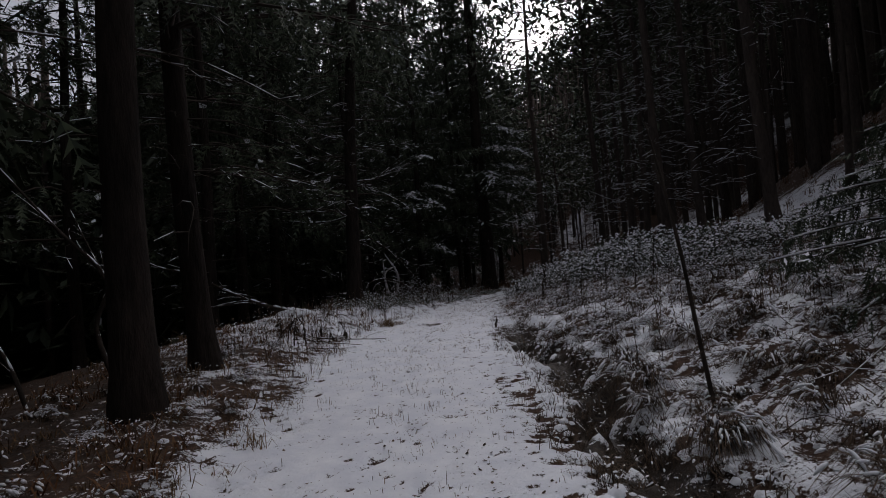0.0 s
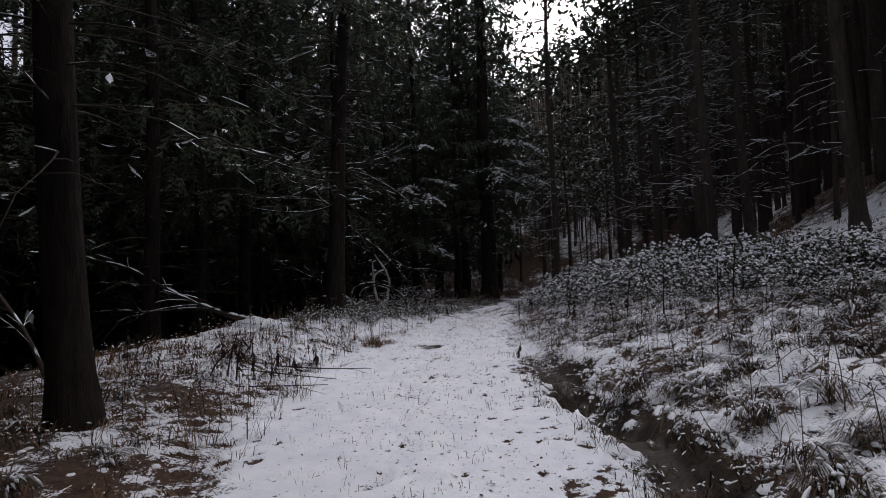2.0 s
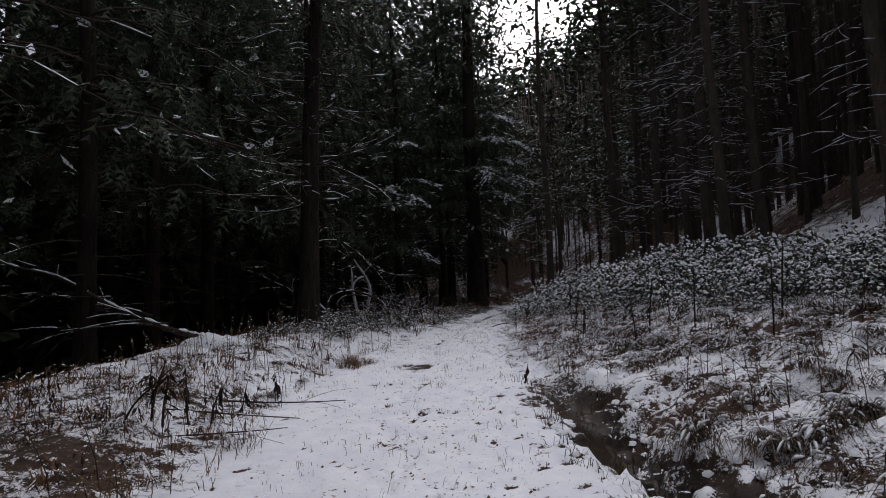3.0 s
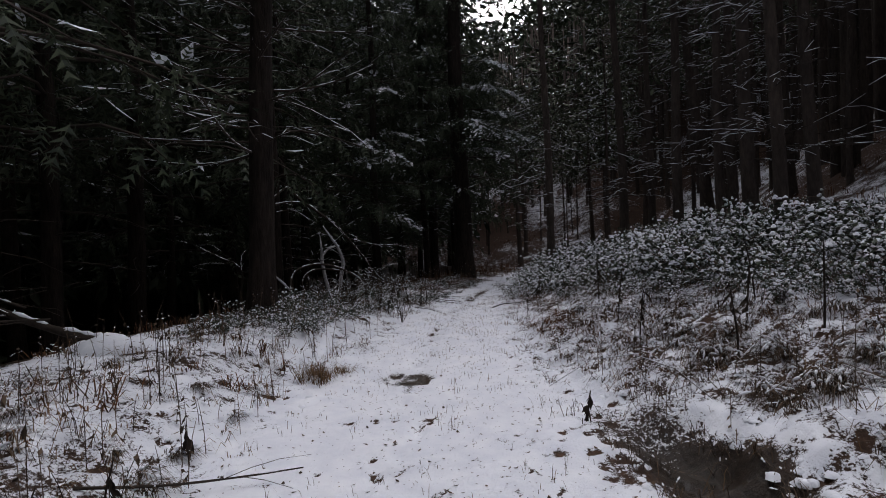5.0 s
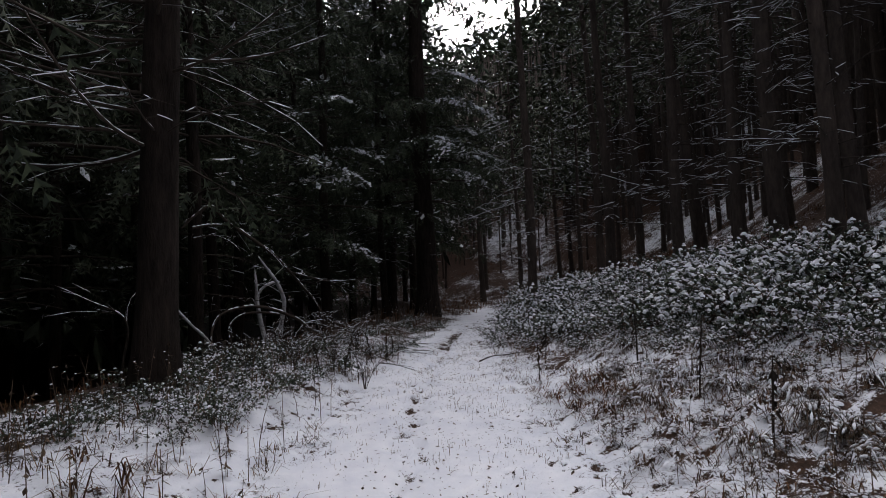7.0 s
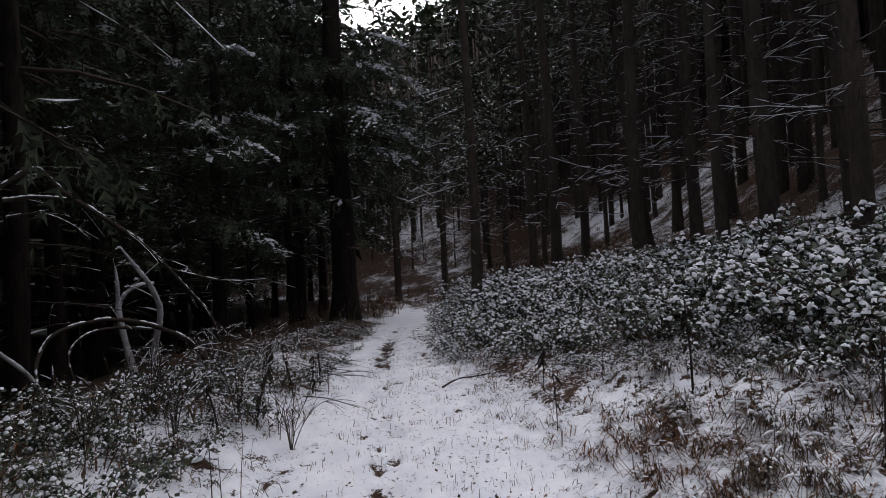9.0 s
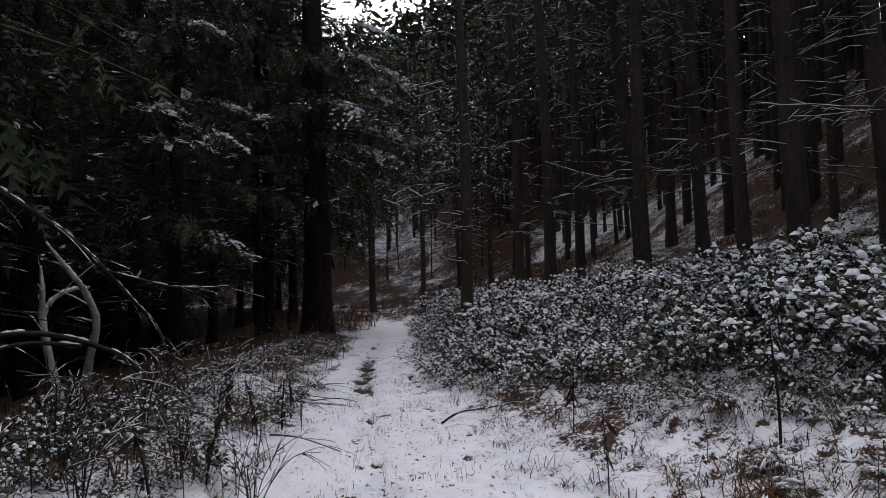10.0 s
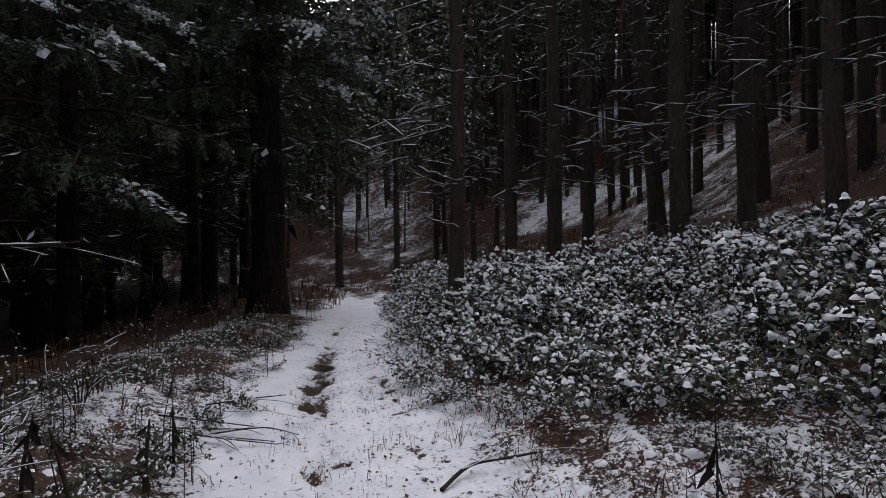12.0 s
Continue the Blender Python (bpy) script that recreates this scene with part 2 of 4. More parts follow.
# how much snow lies: full on the path, patchy on the verges, thin under the trees
inside = smooth((HALF + 0.1 - abs(UU)) / 0.35)
patch = np.zeros_like(ZZ)
for iy, ix in zip(*np.nonzero((abs(XX) < 45) & (YY > -12) & (YY < 90))):
    patch[iy, ix] = noise.noise(Vector((XX[iy, ix] * 0.9, YY[iy, ix] * 0.9, 4.0))) + 0.7 * noise.noise(Vector((XX[iy, ix] * 2.6, YY[iy, ix] * 2.6, 8.0))) + 0.7 * noise.noise(Vector((XX[iy, ix] * 6.5, YY[iy, ix] * 6.5, 5.0)))
leftward = smooth((-UU - HALF) / 0.9)
rightward = smooth((UU - HALF) / 0.9)
# sparse snow at the start, thinned further to stand in for fir shade
verge_left = knots(YY, (0, 8, 10, 15, 17, 40), (0.2, 0.38, 0.74, 0.7, 0.5, 0.2)) - 0.6 * smooth((-UU - HALF - knots(YY, (0, 7, 9, 13, 16), (1.3, 1.5, 3.2, 3.0, 1.6))) / 1.4)
verge_right = knots(YY, (0, 6, 12, 15, 17.5, 26, 40), (0.52, 0.54, 0.64, 0.66, 0.42, 0.42, 0.5)) - 0.1 * smooth((UU - 5.0) / 3.0)
cover_map = inside * (1.2 - 0.7 * smooth((YY - 25) / 7)) + (1 - inside) * (leftward * verge_left + rightward * verge_right + 0.95 * (1 - leftward - rightward)) + (0.05 + 0.25 * (1 - inside)) * patch
cover_map -= 0.2 * smooth((YY - 28) / 4) * smooth((7 - abs(UU)) / 4)
BROAD = np.zeros_like(ZZ)
for iy, ix in zip(*np.nonzero((XX > -30) & (XX < 60) & (YY > -12) & (YY < 110))):
    BROAD[iy, ix] = noise.noise(Vector((XX[iy, ix] * 0.19, YY[iy, ix] * 0.16, 11.0)))
cover_map += (0.02 - 0.14 * smooth((YY - 28) / 6) + 0.6 * BROAD) * smooth((UU - 4.5) / 2.0)
wet_map = smooth((10.9 - YY) / 1.2) * np.exp(-((XX - ditch_x(YY)) / (0.27 + 0.08 * np.exp(-((YY - 9.6) / 0.6) ** 2))) ** 4)
cover_map -= wet_map * (0.75 + 0.5 * patch)
cover_map -= (0.38 + 0.15 * smooth((YY - 10) / 3)) * np.clip(trodden, 0, 1.3)
ragged_edge = np.exp(-((UU - HALF + 0.1) / 0.3) ** 2) * smooth((12 - YY) / 2)
cover_map -= ragged_edge * np.clip(0.1 + 0.7 * patch, 0, 1.0)
ZZ -= 0.02 * ragged_edge * np.clip(patch, -0.5, 1)
# snowy hummocks that break up the ditch
rng = random.Random(8)
for i in range(120):
    py = rng.uniform(1.5, 8.8)
    px = float(ditch_x(py)) + rng.uniform(-0.3, 0.34)
    pr = rng.uniform(0.035, 0.075)
    ix, iy = int(np.searchsorted(gx, px)), int(np.searchsorted(gy, py))
    win = (slice(max(iy - 8, 0), iy + 9), slice(max(ix - 8, 0), ix + 9))
    hump = np.exp(-((XX[win] - px) ** 2 + ((YY[win] - py) * rng.uniform(0.6, 1.2)) ** 2) / pr ** 2)
    ZZ[win] += rng.uniform(0.02, 0.095) * hump
    cover_map[win] += rng.uniform(-0.1, 1.1) * hump
# small pits pressed and melted into the snow
rng = random.Random(6)
for i in range(2300):
    py = rng.uniform(2, 22)
    px = float(path_x(py)) + (rng.gauss(0.1, 0.62) if i % 3 else rng.gauss(0.85, 0.2)) * float(path_half(py))
    pr = rng.uniform(0.022, 0.042)
    ix, iy = int(np.searchsorted(gx, px)), int(np.searchsorted(gy, py))
    win = (slice(max(iy - 3, 0), iy + 4), slice(max(ix - 3, 0), ix + 4))
    pit = np.exp(-((XX[win] - px) ** 2 + (YY[win] - py) ** 2) / pr ** 2)
    cover_map[win] -= (rng.uniform(0.3, 1.1) if py < 11 else rng.uniform(0.05, 0.55)) * pit
    ZZ[win] -= 0.018 * pit
# hollows between the tussocks of both verges, free of snow under their rims
for i in range(5200):
    py = rng.uniform(2, 16)
    side = 1 if i % 5 < 3 else -1
    px = float(path_x(py)) + side * (float(path_half(py)) + rng.uniform(-0.1, 3.6))
    if side > 0 and abs(px - float(ditch_x(py))) < 0.3 and py < 10.8:
        continue
    pr = rng.uniform(0.025, 0.05)
    ix, iy = int(np.searchsorted(gx, px)), int(np.searchsorted(gy, py))
    win = (slice(max(iy - 6, 0), iy + 7), slice(max(ix - 6, 0), ix + 7))
    pit = np.exp(-((XX[win] - px) ** 2 * rng.uniform(0.5, 1.6) + (YY[win] - py) ** 2) / pr ** 2)
    cover_map[win] -= rng.uniform(0.1, 0.7) * pit
    ZZ[win] -= rng.uniform(0.01, 0.035) * pit
    rim = np.exp(-((XX[win] - px) ** 2 + (YY[win] - py - 1.3 * pr) ** 2) / pr ** 2)
    cover_map[win] += 0.35 * rim
    ZZ[win] += rng.uniform(0.01, 0.03) * rim
# boot prints along one side of the narrow part
for i in range(40):
    py = 13.2 + 0.3 * i + rng.uniform(-0.05, 0.05)
    px = float(path_x(py)) - 0.2 + 0.07 * (-1) ** i + rng.gauss(0, 0.03)
    ix, iy = int(np.searchsorted(gx, px)), int(np.searchsorted(gy, py))
    win = (slice(max(iy - 8, 0), iy + 9), slice(max(ix - 6, 0), ix + 7))
    print_shape = np.exp(-(((XX[win] - px) / 0.06) ** 2 + ((YY[win] - py) / 0.12) ** 2) ** 2)
    cover_map[win] -= rng.uniform(0.1, 0.45) * print_shape
    ZZ[win] -= 0.045 * print_shape
# the worn line along one side of the narrow part of the path
worn = np.exp(-((UU + 0.22) / 0.13) ** 2) * smooth((YY - 12) / 3) * smooth((27 - YY) / 3)
cover_map -= worn * np.clip(0.16 + 0.4 * patch, 0, 1)
lane = np.exp(-((UU + 0.2) / 0.13) ** 2) * np.exp(-((YY - 20.5) / 1.2) ** 2)
cover_map -= lane * np.clip(0.7 + 0.6 * patch, 0, 1.4)
# trodden mud, plus needle litter and fir shade painted left of the path
MUD_AND_SHADE = 0.6 * lane + 0.55 * smooth((-UU - HALF - 0.7) / 1.0)
ZZ -= 0.025 * worn + 0.03 * lane
for mx, my, mr, ms in ((-0.40, 12.25, 0.30, 1.5), (1.88, 21.1, 0.15, 0.6), (1.66, 20.35, 0.14, 0.6)):
    ragged = np.exp(-(((XX - mx) / mr) ** 2 + ((YY - my) / (mr * 1.1)) ** 2) ** 2)
    cover_map -= ms * ragged * (0.75 + 0.6 * patch)
    ZZ -= 0.03 * ragged
    MUD_AND_SHADE += ragged

ny, nx = XX.shape
ground_mesh = bpy.data.meshes.new("ground")
idx = np.arange(nx * ny).reshape(ny, nx)
quads = np.stack([idx[:-1, :-1], idx[:-1, 1:], idx[1:, 1:], idx[1:, :-1]], -1).reshape(-1, 4)
ground_mesh.from_pydata(np.stack([XX, YY, ZZ], -1).reshape(-1, 3).tolist(), [], quads.tolist())
ground_mesh.materials.append(GROUND)
ground_mesh.shade_smooth()
layer = ground_mesh.attributes.new("snow_cover", "FLOAT", "POINT")
wet_shade_layer = ground_mesh.attributes.new("wet_and_shade", "FLOAT", "POINT")
wet_shade_layer.data.foreach_set("value", np.clip(wet_map * 1.2 + MUD_AND_SHADE, 0, 1).reshape(-1).astype(np.float32))
layer.data.foreach_set("value", cover_map.reshape(-1).astype(np.float32))
ground_mesh.update()
tagged(new("ground", ground_mesh), "forest ground with a snowy footpath, leaf litter and patchy snow", "ground", kind="structure")


def height(x, y):
    return float(land(x, y)) + (bumps(x, y) if abs(x) < 14 and -3 < y < 45 else 0.0)


# water standing in the ditch
geo = Geo()
ys = np.linspace(-1, 10.6, 60)
for y in ys:
    w = 0.18 + 0.07 * noise.noise(Vector((0, y * 1.3, 7))) + 0.1 * math.exp(-((y - 9.6) / 0.6) ** 2)
    c = float(ditch_x(y))
    z = float(knots(y, (-1, 4, 8, 12), (.0, .04, .08, .13))) - 0.155
    geo.v += [Vector((c - w, y, z)), Vector((c + w, y, z))]
geo.f = [(2 * i, 2 * i + 1, 2 * i + 3, 2 * i + 2) for i in range(len(ys) - 1)]
tagged(part("ditch_water", geo, WATER), "muddy brown water standing in a narrow ditch", "water", kind="structure")


# ---- trees ----
def bent(rng, base, way, length, lift, droop, n):
    """Points of a branch that leaves along way, lifts and then droops."""
    pts, p = [], Vector(base)
    side = Vector((-way.y, way.x, 0)) * rng.uniform(-0.25, 0.25)
    for i in range(n + 1):
        t = i / n
        pts.append(p + way * length * t + side * length * t * t + Vector((0, 0, length * (lift * t - droop * t * t))) + Vector((rng.uniform(-1, 1), rng.uniform(-1, 1), rng.uniform(-1, 1))) * 0.02 * length * t)
    return pts


def trunk_geo(rng, tall, d, lean, sides, rings):
    g = Geo()
    pts, rad = [], []
    ph = rng.uniform(0, 6.28)
    for i in range(rings + 1):
        t = (i / rings) ** 1.6
        z = tall * t - (0.35 if i == 0 else 0)
        pts.append(Vector((lean[0] * z + 0.05 * math.sin(ph + z * 0.6), lean[1] * z + 0.05 * math.cos(ph + z * 0.5), z)))
        rad.append(0.5 * d * (1 - 0.82 * t) * (1 + 0.45 * math.exp(-max(z, 0) / 0.28)) * rng.uniform(0.97, 1.03))
    g.tube(pts, rad, sides)
    return g, lambda z: Vector((lean[0] * z + 0.05 * math.sin(ph + z * 0.6), lean[1] * z + 0.05 * math.cos(ph + z * 0.5), z))


def snow_line(g, pts, r, rng, chance=0.75, fine=True):
    """Snow lying along the top of a branch, with gaps."""
    if not fine:
        for a, b in zip(pts[:-1], pts[1:]):
            if rng.random() < chance:
                d = (b - a).normalized()
                g.leaf(a + Vector((0, 0, r)), d, d.cross(Vector((0, 0, 1))).normalized(), (b - a).length, r * 1.8)
        return
    for a, b in zip(pts[:-1], pts[1:]):
        if rng.random() < chance:
            up = Vector((0, 0, r * 0.9))
            g.tube([a + up, (a + b) / 2 + up * 1.3, b + up], [r * 0.6, r * 0.95, r * 0.5], 3)


def dead_branch(rng, root, limbs, snow, base, way, length, lift, droop, fine, chance, own):
    """A bare branch with a few twigs; the ones that can be told apart are parts of their own."""
    n = 5 if fine else 3
    pts = bent(rng, base, way, length, lift, droop, n)
    r = 0.005 + 0.005 * length
    wood = Geo() if own else limbs
    wood.tube(pts, [r * (1 - 0.75 * i / n) for i in range(n + 1)], 4 if own else 3)
    snow_line(snow, pts, r * 0.62, rng, chance, fine)
    if fine or rng.random() < 0.35:
        for j in range(1, n):
            w2 = (way + Vector((-way.y, way.x, 0)) * rng.choice((-1, 1)) * rng.uniform(0.5, 1.1)).normalized()
            p2 = bent(rng, pts[j], w2, length * rng.uniform(0.15, 0.42), 0.1, 0.35, 2)
            wood.tube(p2, [r * .5, r * .4, r * .2], 3)
            snow_line(snow, p2, r * 0.5, rng, chance * 0.8, fine)
    if own:
        part("branch", wood, TWIG, root)


def pine(seed, tall=17, d=0.28, dead=2.0, crown=8.0, lean=(0, 0), fine=False, tufts=15, size=0.36, far=False, dusted=0.2):
    """A plantation pine: bare trunk, dead side branches with snow on them, a crown high up."""
    rng = random.Random(seed)
    root = new("pine_tree")
    g, axis = trunk_geo(rng, tall, d, lean, 14 if fine else 7, 18 if fine else 7)
    part("trunk", g, BARK_PINE, root)
    limbs, needles, snow = Geo(), Geo(), Geo()
    z = dead
    while z < crown:
        for k in range(rng.choice((2, 2, 3, 4) if fine else (1, 2, 2))):
            a = rng.uniform(0, 6.28)
            way = Vector((math.cos(a), math.sin(a), 0))
            dead_branch(rng, root, limbs, snow, axis(z + rng.uniform(-0.1, 0.1)) + way * d * 0.3, way, rng.uniform(0.5, 1.4) + 0.7 * rng.random() ** 2 if fine else rng.uniform(0.3, 1.1), rng.uniform(-0.15, 0.2), rng.uniform(-0.16, 0.25), fine, 0.55 if fine else 0.25, fine and z < 6.0)
        z += rng.uniform(0.3, 0.55) * (1.8 if far else 1)
    z = crown
    while z < tall:
        t = (z - crown) / (tall - crown)
        for k in range(rng.choice((3, 4, 5))):
            a = rng.uniform(0, 6.28)
            way = Vector((math.cos(a), math.sin(a), 0))
            length = (2.6 * (1 - t) ** 0.7 + 0.3) * rng.uniform(0.6, 1.1)
            pts = bent(rng, axis(z), way, length, 0.45, 0.35, 2)
            limbs.tube(pts, [.025, .016, .006], 3)
            for q in range(tufts):
                s = rng.uniform(0.2, 1.05)
                c = pts[0].lerp(pts[2], s) + Vector((rng.gauss(0, 1), rng.gauss(0, 1), rng.gauss(0, 0.7))) * 0.12 * length
                al = (way * 0.6 + Vector((rng.gauss(0, 1), rng.gauss(0, 1), rng.gauss(0, 0.8)))).normalized()
                sd = al.cross(Vector((rng.gauss(0, 1), rng.gauss(0, 1), 1))).normalized()
                needles.leaf(c, al, sd, size * rng.uniform(0.6, 1.2), size * rng.uniform(0.2, 0.45))
                if rng.random() < dusted:
                    snow.leaf(c + Vector((0, 0, 0.02)), al, sd, size * 0.5, size * 0.2)
        z += rng.uniform(0.45, 0.75)
    tagged(part("branchwork", limbs, TWIG, root), kind="stuff")
    tagged(part("crown", needles, NEEDLE_PINE, root, soft=False), kind="stuff")
    tagged(part("snow", snow, SNOW, root, "thin snow lying along the branches"), kind="stuff")
    return root


def bough(rng, limbs, needles, snow, base, way, length, r, loaded, count, size, sprays=3, lift=0.1, droop=0.35, hang=0.5, plain=False):
    """A flat fir bough: a limb with side twigs, needles in sprays and snow on top."""
    tuft = needles.leaf if plain else needles.spray
    pts = bent(rng, base, way, length, lift, droop, 4)
    limbs.tube(pts, [r, r * .8, r * .6, r * .4, r * .15], 4 if r > .02 else 3)
    side = Vector((-way.y, way.x, 0))
    for i in range(count):
        s = rng.uniform(0.12, 1.0)
        k = min(3, int(s * 4))
        p = pts[k].lerp(pts[k + 1], s * 4 - k)
        sign = rng.choice((-1, 1))
        reach = length * 0.42 * (1.1 - s * 0.75) * rng.uniform(0.25, 1.0)
        tip = p + (side * sign * 0.85 + way * 0.6).normalized() * reach + Vector((0, 0, -reach * rng.uniform(0.05, 0.35)))
        run = tip - p
        for q in range(sprays):
            c = p + run * rng.uniform(0.15, 1.0)
            al = (run.normalized() + Vector((rng.gauss(0, .5), rng.gauss(0, .5), rng.gauss(0, .25)))).normalized()
            sd = (al.cross(Vector((rng.gauss(0, .35), rng.gauss(0, .35), 1)))).normalized()
            if rng.random() < hang:
                al = (al * 0.5 + Vector((0, 0, -1))).normalized()
                sd = al.cross(Vector((rng.gauss(0, 1), rng.gauss(0, 1), 0.1))).normalized()
                tuft(c, al, sd, size * rng.uniform(0.8, 1.5), size * rng.uniform(0.25, 0.5))
                continue
            tuft(c, al, sd, size * rng.uniform(0.7, 1.4), size * rng.uniform(0.22, 0.42))
            if rng.random() < loaded:
                snow.leaf(c + Vector((0, 0, 0.012)), al, sd, size * rng.uniform(0.4, 1.0), size * rng.uniform(0.15, 0.3 + 0.3 * loaded))
    return pts


def fir(seed, tall=18, d=0.36, low=1.6, live=3.5, spread=2.6, lean=(0, 0), loaded=0.12, fine=False, per=24, size=0.24, bare_snow=0.22, plain=False):
    """A dark fir: dead twigs low down, then tiers of drooping boughs up to the top."""
    rng = random.Random(seed)
    root = new("fir_tree")
    g, axis = trunk_geo(rng, tall, d, lean, 16 if fine else 7, 20 if fine else 8)
    part("trunk", g, BARK_FIR, root)
    limbs, needles, snow = Geo(), Geo(), Geo()
    z = low
    while z < live:
        for k in range(rng.choice((2, 3, 4) if fine else (2, 2, 3))):
            a = rng.uniform(0, 6.28)
            way = Vector((math.cos(a), math.sin(a), 0))
            dead_branch(rng, root, limbs, snow, axis(z) + way * d * 0.3, way, rng.uniform(0.4, 1.7), rng.uniform(-0.15, 0.25), rng.uniform(0, 0.45), fine, bare_snow, fine)
        z += rng.uniform(0.25, 0.45)
    z = live
    while z < tall - 0.3:
        t = (z - live) / (tall - live)
        for k in range(rng.choice((4, 5, 5))):
            a = rng.uniform(0, 6.28)
            way = Vector((math.cos(a), math.sin(a), 0))
            length = (spread * (1 - t) ** 0.8 + 0.25) * rng.uniform(0.7, 1.1)
            bough(rng, limbs, needles, snow, axis(z), way, length, 0.012 + 0.008 * length, loaded * rng.choice((0.2, 1, 2)), int(per * (0.5 + 0.5 * (1 - t))), size, 2, plain=plain)
        z += rng.uniform(0.5, 0.8)
    tagged(part("branchwork", limbs, TWIG, root), kind="stuff")
    tagged(part("crown", needles, NEEDLE_FIR, root, soft=False), kind="stuff")
    tagged(part("snow", snow, SNOW, root, "snow caught on the boughs", soft=False), kind="stuff")
    return root


def snowy_bough(tree, seed, z, turn, length, loaded=0.9, count=70):
    """One more bough for a fir, laden with snow, as parts of its own."""
    rng = random.Random(seed)
    limbs, needles, snow = Geo(), Geo(), Geo()
    way = Vector((math.cos(radians(turn)), math.sin(radians(turn)), 0))
    droop = rng.uniform(0.3, 0.5)
    bough(rng, limbs, needles, snow, Vector((0, 0, z)), way, length, 0.025, loaded, count, 0.2, 3, 0.12, droop, 0.35)
    across = Vector((-way.y, way.x, 0))
    for finger in range(9):
        # snow lies on the outer fingers of the bough, with gaps between them
        t0 = rng.uniform(0.45, 0.85)
        sign = rng.choice((-1, 1))
        reach = length * rng.uniform(0.08, 0.3)
        for i in range(count // 9):
            f = rng.random()
            t = t0 + 0.22 * f
            side = sign * reach * f
            c = Vector((0, 0, z)) + way * length * t + across * side + Vector((0, 0, length * (0.12 * t - droop * t * t) - reach * 0.3 * f + 0.02))
            r = rng.uniform(0.02, 0.065) * (1.1 - 0.5 * f)
            snow.lump(c + Vector((rng.gauss(0, .02), rng.gauss(0, .02), rng.gauss(0, .01))), r, r * rng.uniform(0.5, 0.9), rng, 6)
    limb = part("bough", limbs, TWIG, tree)
    tagged(part("needles", needles, NEEDLE_FIR, limb, soft=False), kind="stuff")
    tagged(part("snow", snow, SNOW, limb, "thick snow on the bough", soft=False), kind="stuff")


def stand(ob, x, y, turn=0.0, scale=1.0, sink=0.05):
    ob.matrix_basis = pose(x, y, height(x, y) - sink, 0, 0, turn) @ Matrix.Scale(scale, 4)
    return ob


PINE_LABEL = "tall slim pine with a dark bare trunk and snow-lined dead branches"
FIR_LABEL = "tall dark fir with drooping boughs lightly dusted with snow"
placed = []

# the firs that stand beside the path
for seed, x, y, d, kw in (
        (11, -2.81, 4.85, 0.38, dict(low=3.4, live=5.2, spread=2.7, loaded=0.06)),
        (12, -3.22, 7.15, 0.34, dict(low=2.0, live=4.7, spread=2.8, loaded=0.06, lean=(-0.05, 0.0))),
        (13, -2.6, 15.1, 0.42, dict(low=2.7, live=6.5, spread=2.4, lean=(0.06, 0.0), bare_snow=0.45)),
        (14, 2.2, 26.1, 0.72, dict(low=2.0, live=3.2, spread=2.5, loaded=0.1, tall=22, per=36, size=0.42)),
        (15, 1.3, 28.3, 0.40, dict(low=2.0, live=3.2, spread=2.8, loaded=0.3)),
        (16, 0.9, 26.9, 0.24, dict(low=2.0, live=4.0, spread=2.0)),
        (17, -0.9, 24.4, 0.30, dict(low=1.2, live=2.4, spread=2.1, loaded=0.3, per=24)),
        (18, -3.4, 21.8, 0.26, dict(low=1.2, live=3.4, spread=2.1, loaded=0.05, per=20)),
        (19, -1.9, 28.2, 0.30, dict(low=1.2, live=2.0, spread=2.8, loaded=0.1, per=20)),
        (20, 0.0, 31.2, 0.30, dict(low=1.2, live=2.0, spread=2.8, loaded=0.1, per=20)),
        (21, 2.6, 32.0, 0.34, dict(low=1.5, live=3.0, spread=2.8, loaded=0.1, per=20)),
        (22, 4.0, 36.5, 0.34, dict(low=1.5, live=3.2, spread=2.8, loaded=0.1, per=20)),
        (23, 1.2, 36.0, 0.30, dict(low=1.2, live=2.4, spread=2.8, loaded=0.1, per=34))):
    tree = stand(fir(seed, d=d, fine=True, per=kw.pop('per', 20), size=kw.pop('size', 0.38), **kw), x, y, 0)
    tagged(tree, FIR_LABEL if seed > 12 else "tall dark fir with a thick bare lower trunk beside the path", "tree", "firs along the path")
    if seed == 14:
        for k, (z, turn, length) in enumerate(((5.2, -34, 2.6), (6.0, -41, 2.3), (5.7, -80, 2.6), (5.5, -12, 2.7), (4.7, -52, 2.3), (7.0, -25, 2.3), (6.8, -62, 2.2), (7.9, -40, 2.0))):
            snowy_bough(tree, 200 + k, z, turn, length + 0.3, 0.55, 117)
    if seed == 17:
        for k, (z, turn, length) in enumerate(((4.6, -60, 1.8), (5.2, -20, 1.6), (2.6, -40, 1.5), (4.9, -100, 1.5), (6.5, -70, 1.5))):
            snowy_bough(tree, 220 + k, z, turn, length + 0.2, 0.5, 72)
    placed.append((x, y))

